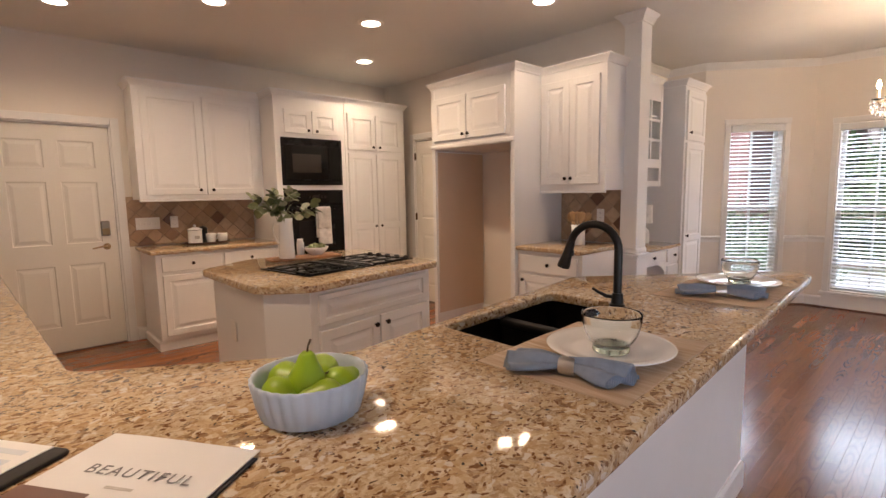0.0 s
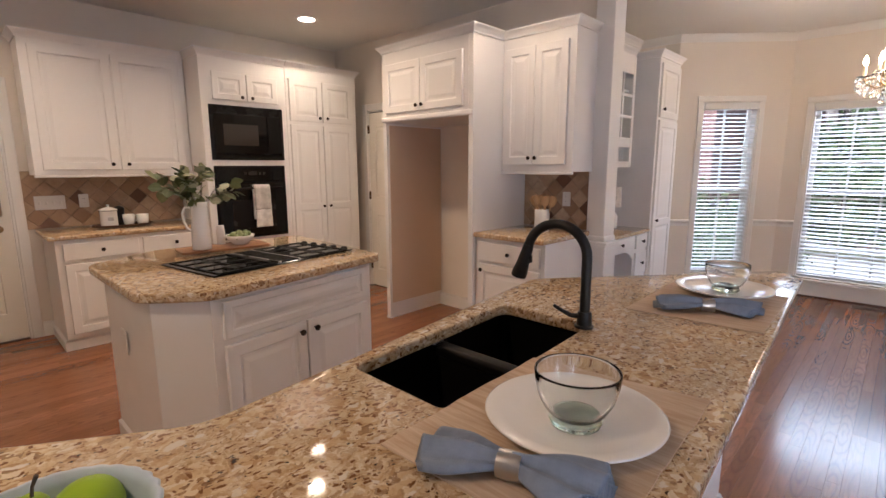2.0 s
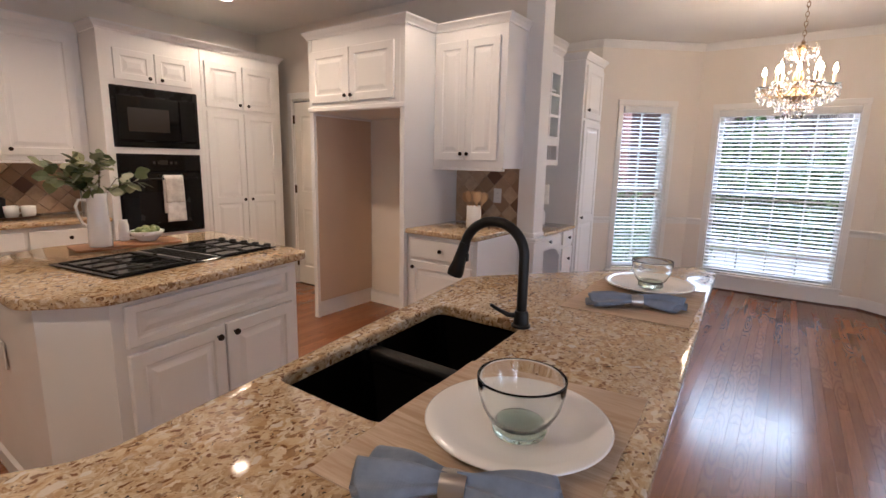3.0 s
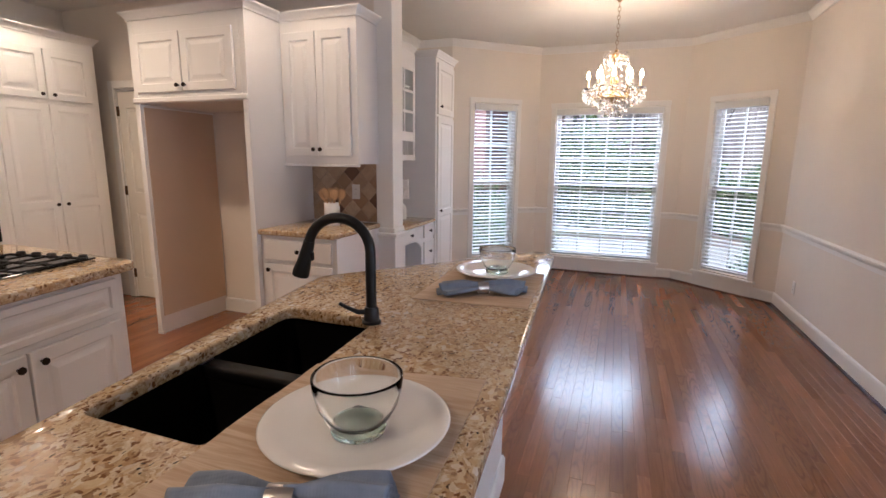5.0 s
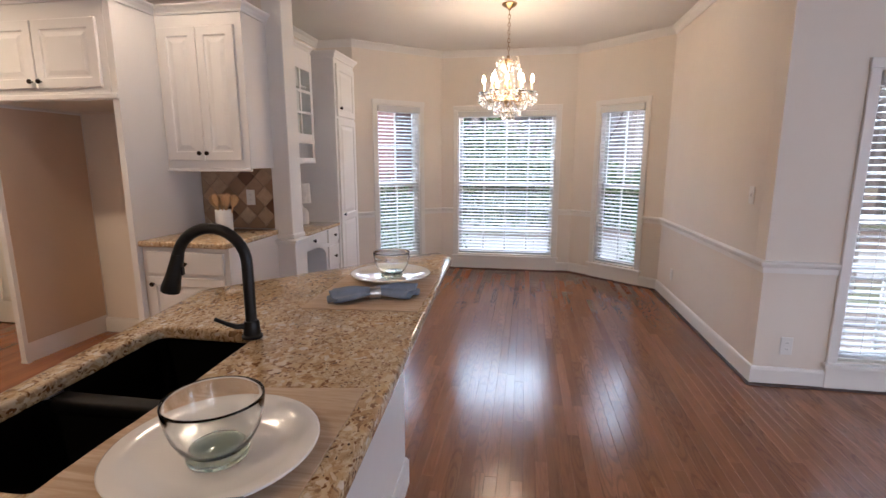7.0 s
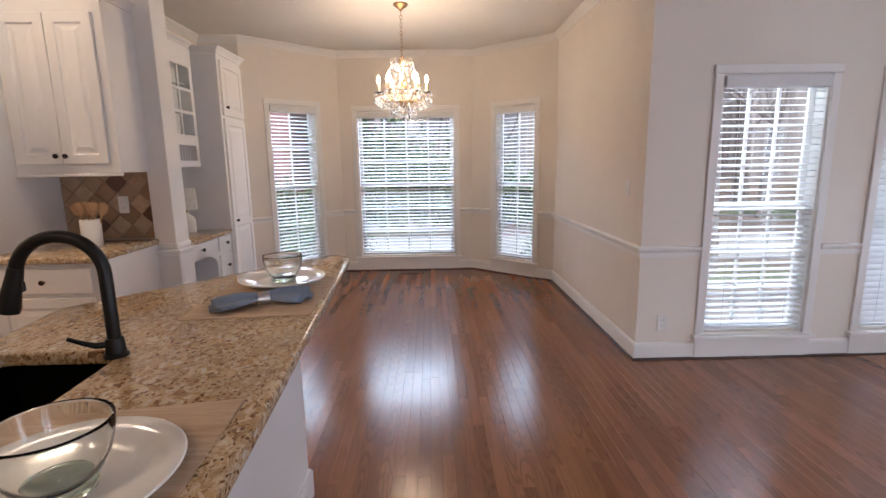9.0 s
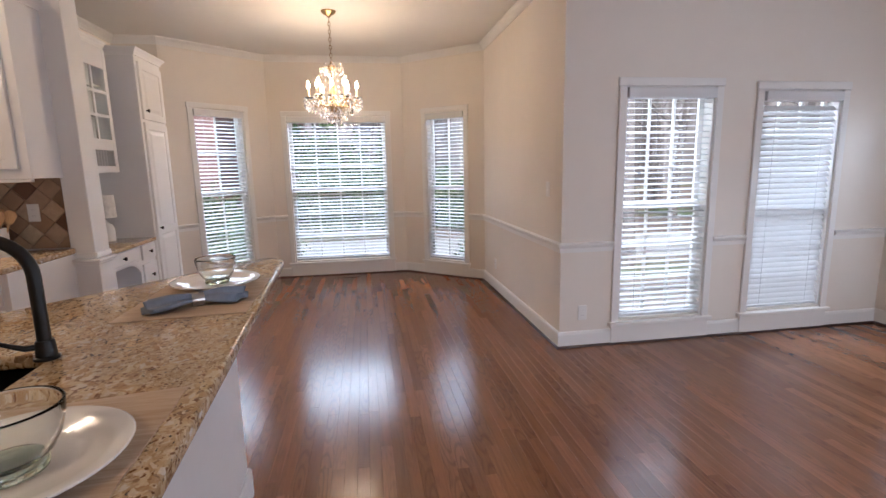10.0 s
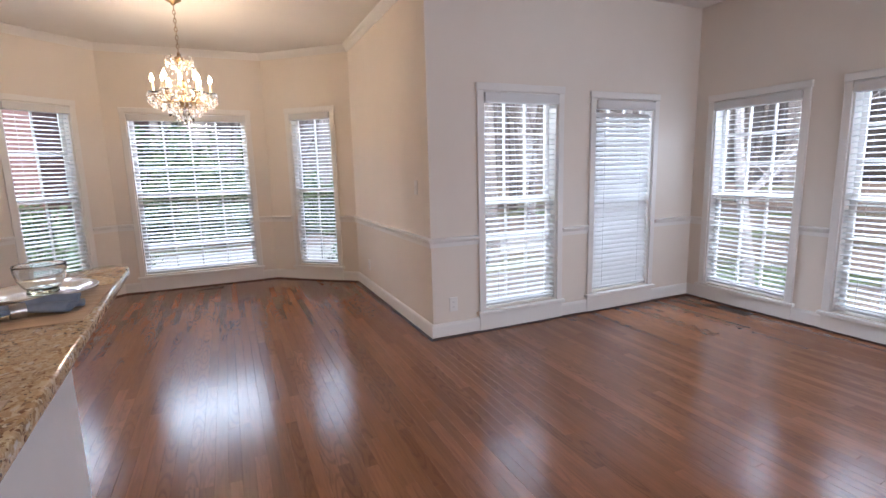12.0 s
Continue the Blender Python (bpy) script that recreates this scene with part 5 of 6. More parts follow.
def floor_vent(m, label):
    ob = thing("floor_vent", m, label, "vent")
    part("frame", box(-0.15, 0.15, -0.055, 0.055, 0.0005, 0.003, 0.001), VENT, ob)
    for i in range(11):
        x = -0.125 + i * 0.025
        part("louvre", box(x - 0.004, x + 0.004, -0.042, 0.042, 0.0031, 0.006), VENT, ob)
    return ob


floor_vent(pose(0.17, 7.34, 0), "brown metal floor vent under the bay window")
floor_vent(pose(4.57, 3.83, 0, 0, 0, 90), "brown metal floor vent under the window")

# ---- recessed lights ----
# includes the added, unseen light at the end of CANS
for i, (cx, cy, _) in enumerate(CANS):
    rl = thing("recessed_light", pose(cx, cy, CEIL), "lit round recessed ceiling light with white trim", "ceiling light", "recessed kitchen lights")
    part("trim_ring", lathe([(0.105, -0.0005), (0.105, -0.006), (0.098, -0.010), (0.076, -0.012), (0.074, -0.004), (0.0745, -0.0005)], 36), TRIM, rl, "", True)
    part("lens", lathe([(0.0735, -0.004), (0.06, -0.007), (0.0, -0.009)], 28), CAN_LIGHT, rl, "warm glowing lens", True)

# ---- chandelier ----
CH = thing("chandelier", pose(CHAND[0], CHAND[1], 0), "lit crystal chandelier with candle lights on a chain", "chandelier")
part("canopy", lathe([(0.065, CEIL - 0.001), (0.065, CEIL - 0.012), (0.05, CEIL - 0.025), (0.02, CEIL - 0.04), (0.012, CEIL - 0.055), (0.0, CEIL - 0.056)], 24), BRASS, CH, "", True)
zc, i = CEIL - 0.055, 0
while zc > 2.335:
    ring = []
    for k in range(12):
        a = 2 * math.pi * k / 12
        u, v = 0.011 * math.cos(a), 0.02 * math.sin(a)
        ring.append((u if i % 2 else 0, 0 if i % 2 else u, zc - 0.02 + v))
    part("chain_link", tube(ring, 0.0024, 6, closed=True), BRASS, CH)
    zc -= 0.033
    i += 1
part("column", lathe([(0.0, 2.345), (0.012, 2.34), (0.014, 2.32), (0.035, 2.31), (0.03, 2.28), (0.012, 2.25), (0.014, 2.16), (0.03, 2.12), (0.035, 2.08), (0.016, 2.04), (0.02, 1.98), (0.045, 1.95), (0.03, 1.91), (0.0, 1.90)], 20), BRASS, CH, "", True)


def drop(bm, x, y, z, s, rng):
    """A cut crystal drop hanging from (x, y, z)."""
    a = rng.uniform(0, 6.28)
    top = bm.verts.new((x, y, z))
    low = bm.verts.new((x, y, z - s * 2.6))
    ring = [bm.verts.new((x + s * 0.55 * math.cos(a + k * math.pi / 3), y + s * 0.55 * math.sin(a + k * math.pi / 3), z - s * 1.65)) for k in range(6)]
    for k in range(6):
        bm.faces.new((top, ring[k], ring[(k + 1) % 6]))
        bm.faces.new((low, ring[(k + 1) % 6], ring[k]))


rng = random.Random(5)
# top crown of glass plumes
for k in range(8):
    a = k * math.pi / 4 + 0.2
    c, s = math.cos(a), math.sin(a)
    pts = [(c * r, s * r, z) for r, z in ((0.03, 2.20), (0.07, 2.235), (0.105, 2.285), (0.10, 2.315), (0.08, 2.31))]
    part("glass_plume", tube(pts, [0.006, 0.0055, 0.005, 0.0045, 0.003], 6), CRYSTAL, CH, "", True)
for k in range(12):
    a = k * math.pi / 6
    c, s = math.cos(a), math.sin(a)
    R = 0.215 if k % 2 == 0 else 0.15
    pts = [(c * r, s * r, z) for r, z in ((0.03, 2.00), (R * 0.37, 1.955), (R * 0.65, 1.945), (R * 0.88, 1.97), (R, 2.01), (R, 2.02))]
    arm = part("arm", tube(pts, 0.0055, 8), BRASS, CH, "", True)
    at = Matrix.Translation((c * R, s * R, 0))
    part("drip_pan", lathe([(0.012, 2.018), (0.042, 2.026), (0.044, 2.032), (0.012, 2.026)], 16, m=at), CRYSTAL, arm, "", True)
    part("candle", lathe([(0.011, 2.028), (0.011, 2.105), (0.008, 2.108), (0.0, 2.108)], 12, m=at), CANDLE, arm, "", True)
    part("bulb", lathe([(0.006, 2.108), (0.0135, 2.122), (0.015, 2.135), (0.010, 2.153), (0.0035, 2.172), (0.0, 2.176)], 12, m=at), BULB, arm, "glowing flame bulb", True)
    bm = bmesh.new()
    for j in range(6):
        b = a + j * math.pi / 3
        drop(bm, c * R + 0.042 * math.cos(b), s * R + 0.042 * math.sin(b), 2.024, 0.017, rng)
    part("crystal_fringe", bm, CRYSTAL, arm)["kind"] = "stuff"
for radius, z, count, size in ((0.255, 1.985, 30, 0.018), (0.17, 1.935, 26, 0.02), (0.115, 1.89, 20, 0.02), (0.06, 1.85, 12, 0.021), (0.10, 2.27, 16, 0.016)):
    bm = bmesh.new()
    ringp = [(radius * math.cos(2 * math.pi * k / 28), radius * math.sin(2 * math.pi * k / 28), z) for k in range(28)]
    hoop = part("hoop", tube(ringp, 0.0028, 5, closed=True), BRASS, CH)
    for k in range(count):
        b = 2 * math.pi * k / count + rng.uniform(-0.03, 0.03)
        drop(bm, radius * math.cos(b), radius * math.sin(b), z - 0.004, size * rng.uniform(0.85, 1.15), rng)
    part("crystal_fringe", bm, CRYSTAL, hoop)["kind"] = "stuff"
bm = bmesh.new()
for k in range(90):
    b, u = rng.uniform(0, 6.28), rng.random()
    r = 0.03 + 0.2 * (1 - u)
    drop(bm, r * math.cos(b), r * math.sin(b), 1.98 - 0.13 * u, 0.008, rng)
part("crystal_beading", bm, CRYSTAL, CH)["kind"] = "stuff"
bm = bmesh.new()
for k in range(16):
    b = 2 * math.pi * k / 16
    for j in range(11):
        u = j / 10
        r = 0.105 + 0.15 * u
        z = 2.285 - 0.30 * u - 0.10 * math.sin(u * math.pi)
        drop(bm, r * math.cos(b), r * math.sin(b), z, 0.0085, rng)
for k in range(60):
    b, u = 2 * math.pi * k / 60, (k % 3) / 3
    r = 0.25 - 0.035 * u
    drop(bm, r * math.cos(b), r * math.sin(b), 1.965 - 0.045 * u, 0.014, rng)
part("crystal_swag", bm, CRYSTAL, CH)["kind"] = "stuff"
part("finial", lathe([(0.0, 1.90), (0.014, 1.885), (0.02, 1.865), (0.012, 1.84), (0.0, 1.825)], 14), CRYSTAL, CH, "", True)

# ---- things on the peninsula ----
PT_Z = PZ1 + 0.0005


def placemat(corners, label):
    pts = []
    rng_ = random.Random(int(abs(corners[0][1]) * 1000))
    for i, p in enumerate(corners):
        q = corners[(i + 1) % 4]
        for k in range(14):
            u = k / 14
            j = 0.0022 if 0 < k else 0
            pts.append((p[0] + (q[0] - p[0]) * u + rng_.uniform(-j, j), p[1] + (q[1] - p[1]) * u + rng_.uniform(-j, j)))
    return solid("placemat", prism(pts, PT_Z, PT_Z + 0.003), MAT, label, "placemat", group="placemats on the peninsula")


placemat([(-0.342, 1.592), (0.062, 1.612), (0.038, 2.172), (-0.362, 2.112)], "tan woven wood placemat with uneven edges under the plate")
placemat([(-0.372, 2.70), (0.030, 2.728), (0.015, 3.25), (-0.385, 3.21)], "tan woven wood placemat with uneven edges at the far end")
MZ = PT_Z + 0.0035


def plate(x, y, label):
    prof = [(0.0, 0.003), (0.085, 0.003), (0.088, 0.0), (0.098, 0.0), (0.100, 0.004), (0.135, 0.013), (0.168, 0.0205), (0.170, 0.0235), (0.166, 0.0255), (0.135, 0.0175), (0.104, 0.0095), (0.09, 0.008), (0.0, 0.008)]
    return solid("dinner_plate", lathe(prof, 64), CERAMIC, label, "plate", pose(x, y, MZ), "all", "dinner plates")


def glass_bowl(x, y, z, label, turn=0):
    ob = thing("glass_bowl", pose(x, y, z, 0, 0, turn), label, "bowl", "glass bowls on plates")

    def wavy(a, r, zz):
        return 1 + 0.012 * math.sin(2 * a + 8 * zz) + 0.006 * math.sin(3 * a + 1)

    wall = [(0.0, 0.0215), (0.030, 0.0208), (0.046, 0.0205), (0.057, 0.031), (0.069, 0.055), (0.0765, 0.085), (0.078, 0.105), (0.0772, 0.1082), (0.0758, 0.1082), (0.0748, 0.102), (0.0735, 0.085), (0.0662, 0.057), (0.0545, 0.0345), (0.045, 0.0262), (0.030, 0.0245), (0.0, 0.0245)]
    part("body", lathe(wall, 56, wave=wavy), CLEAR_BOWL, ob, "", "all")
    foot = [(0.0, 0.002), (0.036, 0.0), (0.047, 0.003), (0.0485, 0.010), (0.0465, 0.0165), (0.044, 0.0195), (0.030, 0.0198), (0.018, 0.0185), (0.0, 0.0192)]
    part("foot", lathe(foot, 48, wave=wavy), GREEN_GLASS, ob, "thick pale-green glass foot", "all")
    return ob


def napkin(x, y, z, turn, length, label):
    ob = thing("napkin", pose(x, y, z, 0, 0, turn), label, "napkin", "blue napkins")

    def wing(sign, seed):
        """One gathered fan of cloth: a pleated sheet, doubled back on itself, that spreads from the ring."""
        bm = bmesh.new()
        n_, k_ = 18, 44
        layers = []
        for layer in range(2):
            grid = []
            for i in range(n_ + 1):
                u = i / n_
                wide = 0.015 + 0.047 * math.sin(min(1.0, u * 1.12) * 1.5708) ** 1.4
                row = []
                for k in range(k_ + 1):
                    v = -1 + 2 * k / k_
                    pleat = (0.0055 * (1 - u) + 0.0095 * u + 0.001) * math.sin(v * 8.2 + seed + layer * 1.2) + 0.0012 * math.sin(v * 13 + seed * 3 + u * 2)
                    dome = (0.022 + 0.006 * u if layer else 0.005) * math.sqrt(max(0.0, 1 - v * v * 0.96)) + (0.008 if layer else 0.0) * math.exp(-((u - 0.5) / 0.3) ** 2) * (1 - v * v)
                    z_ = max(0.001 + 0.003 * layer, 0.012 * (1 - u) + 0.006 + dome + pleat * (0.4 + 0.6 * (1 - abs(v))))
                    x_ = sign * (0.004 + (length / 2 - 0.004) * u * (1 + 0.10 * v * math.sin(seed * 2) - 0.24 * v * v) - (0.008 if layer else 0.0) * u)
                    row.append(bm.verts.new((x_, wide * v + 0.012 * u * math.sin(seed), z_)))
                grid.append(row)
            layers.append(grid)
        lo, hi = layers
        for grid in layers:
            for a, b in zip(grid, grid[1:]):
                for k in range(k_):
                    bm.faces.new((a[k], a[k + 1], b[k + 1], b[k]))
        for a, b, c, d in [(lo[i][e], lo[i + 1][e], hi[i + 1][e], hi[i][e]) for i in range(n_) for e in (0, k_)]:
            bm.faces.new((a, b, c, d))
        for k in range(k_):
            bm.faces.new((lo[0][k], lo[0][k + 1], hi[0][k + 1], hi[0][k]))
        rim = []
        for k in range(k_ + 1):
            p, q = lo[-1][k].co, hi[-1][k].co
            rim.append(bm.verts.new((p + q) / 2 - Vector((sign * 0.03, 0, 0))))
        for k in range(k_):
            bm.faces.new((lo[-1][k], lo[-1][k + 1], rim[k + 1], rim[k]))
            bm.faces.new((hi[-1][k], hi[-1][k + 1], rim[k + 1], rim[k]))
        return bm

    part("wing", wing(1, 0.8), NAPKIN, ob, "", "all")
    part("wing", wing(-1, 2.3), NAPKIN, ob, "", "all")
    r0, r1 = 0.0205, 0.0222
    ring = lathe([(r0, -0.019), (r1, -0.019), (r1 + 0.001, 0.0), (r1, 0.019), (r0, 0.019), (r0, -0.019)], 30, m=Matrix.Translation((0, 0, 0.0225)) @ Matrix.Rotation(radians(90), 4, "Y"))
    part("napkin_ring", ring, STEEL, ob, "hammered silver napkin ring", True)
    return ob


plate(-0.132, 1.898, "glossy white ceramic dinner plate on a placemat")
glass_bowl(-0.118, 1.880, MZ + 0.0085, "clear pale-green recycled glass bowl on a white plate")
napkin(-0.118, 1.672, MZ, 20, 0.315, "blue linen napkin gathered by a silver ring")
plate(-0.185, 3.165, "glossy white ceramic dinner plate at the far end")
glass_bowl(-0.175, 3.150, MZ + 0.0085, "clear pale-green recycled glass bowl at the far end", 70)
napkin(-0.155, 2.85, MZ, 26, 0.34, "blue linen napkin gathered by a silver ring, far end")

# bowl of pears
PBX, PBY = -0.387, 1.139
OUTER = ((0.099, 0.004), (0.108, 0.035), (0.1165, 0.076), (0.1175, 0.083))
bowl = lathe([(0.0, 0.0), (0.092, 0.0), *OUTER, (0.115, 0.086), (0.111, 0.084), (0.105, 0.07), (0.096, 0.03), (0.083, 0.012), (0.0, 0.010)], 160,
             wave=lambda a, r, z: 1 + (0.045 * (abs(math.cos(14 * a)) - 0.6) if (r, z) in OUTER else (0.02 * (abs(math.cos(14 * a)) - 0.6) if z > 0.083 else 0)))
solid("fruit_bowl", bowl, BOWL_BLUE, "pale blue fluted ceramic bowl full of pears", "bowl", pose(PBX, PBY, PT_Z, 0, 0, 0), "all")


def pear(x, y, z, s, rx, rz, label, squat=1.0):
    axis = Matrix.Rotation(radians(rz), 3, "Z") @ Matrix.Rotation(radians(rx), 3, "X") @ Vector((0, 0, 0.042 * s))
    ob = thing("pear", pose(PBX + x - axis.x, PBY + y - axis.y, PT_Z + z - axis.z, rx, 0, rz), label, "pear", "pears in the bowl")
    prof = [(0.0, 0.003), (0.012, 0.0), (0.026, 0.006), (0.037, 0.022), (0.040, 0.038), (0.036, 0.056), (0.027, 0.073), (0.020, 0.088), (0.0155, 0.100), (0.009, 0.107), (0.0, 0.106)]
    prof = [(r * (2 - squat), h * (squat if h > 0.04 else 1)) for r, h in prof]
    part("flesh", lathe([(r * s, h * s) for r, h in prof], 28, wave=lambda a, r, z_: 1 + 0.03 * math.sin(2 * a + 3 * z_ / s)), PEAR, ob, "", "all")
    part("stem", tube([(0, 0, 0.103 * s * squat), (0.002, 0, 0.118 * s * squat), (0.007, 0.002, 0.132 * s * squat)], [0.0022, 0.0018, 0.0024], 6), STEM, ob, "brown stem")
    return ob


pear(0.008, -0.012, 0.066, 1.0, -5, 20, "large upright green pear with brown stem")
pear(-0.005, -0.058, 0.052, 0.92, 75, 195, "green pear lying in the bowl", 0.9)
pear(-0.052, -0.025, 0.057, 0.95, 70, 110, "yellow-green pear lying in the bowl", 0.9)
pear(-0.040, 0.045, 0.058, 0.95, 72, 70, "yellow-green pear lying in the bowl", 0.9)
pear(0.030, 0.056, 0.052, 0.9, 78, 200, "yellow pear lying in the bowl", 0.9)
pear(0.055, 0.0, 0.046, 0.88, 80, -20, "green pear lying low in the bowl", 0.9)

# folder and brochure
U, V = Vector((0.251, 0.174)).normalized(), Vector((0.174, -0.251)).normalized()
book_m = Matrix(((U.x, -V.x, 0, -0.545), (U.y, -V.y, 0, 0.820), (0, 0, 1, PT_Z), (0, 0, 0, 1)))
BK = thing("brochure", book_m, "white brochure with grey title lettering on the worktop", "brochure")
part("backing", box(0.012, 0.312, -0.228, -0.018, 0.0, 0.004, 0.001), LEATHER, BK, "black backing folder")
bm = bmesh.new()
rows = []
for i in range(9):
    x = 0.305 * i / 8
    lift = 0.0062 + 0.0012 * math.sin(x * 18)
    rows.append([bm.verts.new((x, y, lift + dz)) for y in (0.0, -0.215) for dz in (0, 0.002)])
for a, b in zip(rows, rows[1:]):
    for q in ((0, 2, 2, 0), (1, 3, 3, 1), (0, 1, 1, 0), (2, 3, 3, 2)):
        bm.faces.new((a[q[0]], a[q[1]], b[q[2]], b[q[3]]))
for r in (rows[0], rows[-1]):
    bm.faces.new((r[0], r[1], r[3], r[2]))
sheet_ = part("cover", bm, PAPER, BK, "white paper cover", True)
txt = bpy.data.curves.new("title", "FONT")
txt.body, txt.size, txt.extrude = "BEAUTIFUL", 0.034, 0.0002
txt.align_x = "CENTER"
txt.space_character = 1.22
tob = new("title_lettering", txt)
dg = bpy.context.evaluated_depsgraph_get()
tme = bpy.data.meshes.new_from_object(tob.evaluated_get(dg))
bpy.data.objects.remove(tob)
tme.materials.append(INK)
tob = new("title_lettering", tme)
tob.parent = sheet_
tob.matrix_basis = pose(0.160, -0.118, 0.0099)
for i, (x0, x1, y) in enumerate(((0.135, 0.185, -0.142),)):
    part("small_lettering", box(x0, x1, y - 0.006, y, 0.0098, 0.0101), TOWEL_BAND, sheet_, "faint grey line of lettering")
part("photo_strip", box(0.0, 0.13, -0.2149, -0.165, 0.0098, 0.0101), PHOTO, sheet_, "dark printed photo at the edge")
fold_m = Matrix(((U.x, -V.x, 0, -0.533), (U.y, -V.y, 0, 0.753), (0, 0, 1, PT_Z), (0, 0, 0, 1)))
FD = thing("folder", fold_m, "open black leather folder holding a white printed sheet", "folder")
part("cover", prism(rounded([(-0.25, 0.0), (0.0, 0.0), (0.0, -0.33), (-0.25, -0.33)], 0.012), 0.0, 0.009, 0.003), LEATHER, FD, "", True)
pg = part("sheet", box(-0.24, -0.034, -0.32, -0.004, 0.0095, 0.011), PAPER, FD, "white printed sheet")
for i in range(6):
    part("print_line", box(-0.23, -0.06, -0.04 - i * 0.03, -0.026 - i * 0.03, 0.0111, 0.0114), SCREEN_PRINT, pg, "pale blue printed line")

# ---- things on the island ----
IZ = 0.9255
BD = solid("serving_board", prism(rounded([(-2.60, 2.0), (-2.55, 2.50), (-2.76, 2.52), (-2.81, 2.02)], 0.03), IZ, IZ + 0.014, 0.004), ACACIA, "reddish wooden serving board on the island", "serving board", smooth=True)
BZ = IZ + 0.0145
VX, VY = -2.665, 2.13
VS = thing("pitcher", pose(VX, VY, BZ), "tall white ceramic pitcher holding leafy branches", "pitcher")
part("body", lathe([(0.0, 0.0), (0.05, 0.0), (0.053, 0.005), (0.0525, 0.05), (0.048, 0.16), (0.045, 0.25), (0.048, 0.275), (0.045, 0.277), (0.041, 0.25), (0.043, 0.16), (0.046, 0.04), (0.0, 0.012)], 36), CERAMIC, VS, "", "all")
part("handle", tube([(-0.015, -0.042, 0.24), (-0.018, -0.072, 0.245), (-0.02, -0.086, 0.215), (-0.02, -0.08, 0.165), (-0.018, -0.065, 0.125), (-0.015, -0.045, 0.108)], [0.008, 0.008, 0.007, 0.007, 0.007, 0.008], 10), CERAMIC, VS, "", True)


def leaf_at(bm, p, d, s, rng_):
    d = d.normalized()
    side = d.cross(Vector((0, 0, 1)))
    side = side.normalized() if side.length > 0.05 else Vector((1, 0, 0))
    up = side.cross(d)
    side = (side * math.cos(t_ := rng_.uniform(-1, 1)) + up * math.sin(t_)).normalized()
    pts = [(0, 0), (0.25, 0.36), (0.55, 0.46), (0.85, 0.24), (1.0, 0), (0.85, -0.24), (0.55, -0.46), (0.25, -0.36)]
    bend = side.cross(d)
    vs = [bm.verts.new(p + d * (u * s) + side * (w * s) + bend * (-0.18 * s * u * u + 0.12 * s * abs(w))) for u, w in pts]
    mid = bm.verts.new(p + d * (0.5 * s) - bend * (0.045 * s + 0.0))
    for i in range(8):
        bm.faces.new((vs[i], vs[(i + 1) % 8], mid))


rng = random.Random(11)
GR = thing("leafy_branches", pose(VX, VY, BZ), "loose green leafy branches standing in the pitcher", "branches")
leaves, twigs = bmesh.new(), bmesh.new()
for k in range(12):
    a = rng.uniform(0, 6.28)
    reach, top = rng.uniform(0.03, 0.13), rng.uniform(0.36, 0.46)
    if k < 4:
        a, reach, top = (1.2, 1.6, -1.4, -1.8)[k], 0.16, (0.33, 0.38, 0.36, 0.42)[k]
    pts = [Vector((0.015 * math.cos(a), 0.015 * math.sin(a), 0.02)), Vector((0.03 * math.cos(a), 0.03 * math.sin(a), 0.265))]
    for j in range(1, 6):
        u = j / 5
        pts.append(Vector((math.cos(a) * (0.035 + reach * u), math.sin(a) * (0.035 + reach * u), 0.27 + (top - 0.27) * math.sin(u * 1.75) + rng.uniform(-0.008, 0.008))))
    tube(pts, [0.002] * 2 + [0.0018, 0.0016, 0.0014, 0.0012, 0.001], 5, twigs)
    for j in range(2, 7):
        for _ in range(2):
            d = Vector((rng.uniform(-1, 1), rng.uniform(-1, 1), rng.uniform(-0.6, 0.7))) + Vector((math.cos(a), math.sin(a), 0)) * 0.5
            leaf_at(leaves, pts[j] + Vector((rng.uniform(-0.012, 0.012), rng.uniform(-0.012, 0.012), rng.uniform(-0.012, 0.012))), d, rng.uniform(0.045, 0.078), rng)
part("leaves", leaves, LEAF, GR)
part("twigs", twigs, STEM, GR)

SB = thing("serving_bowl", pose(-2.70, 2.37, BZ), "small white bowl filled with green buds", "bowl")
part("body", lathe([(0.0, 0.0), (0.045, 0.0), (0.048, 0.004), (0.075, 0.03), (0.088, 0.055), (0.0855, 0.056), (0.07, 0.032), (0.04, 0.012), (0.0, 0.010)], 32), CERAMIC, SB, "", "all")
bm = bmesh.new()
for k in range(26):
    a, r = rng.uniform(0, 6.28), 0.068 * math.sqrt(rng.random())
    bmesh.ops.create_icosphere(bm, subdivisions=2, radius=rng.uniform(0.013, 0.02), matrix=Matrix.Translation((r * math.cos(a), r * math.sin(a), 0.05 + rng.uniform(-0.008, 0.014))))
part("buds", bm, BUD, SB, "heap of green buds", "all")
solid("jar", lathe([(0.0, 0.0), (0.024, 0.0), (0.026, 0.004), (0.026, 0.085), (0.021, 0.095), (0.021, 0.115), (0.0, 0.116)], 24), MATTE_CERAMIC, "small white lidded jar behind the bowl", "jar", pose(-2.78, 2.285, BZ - 0.0), "all")

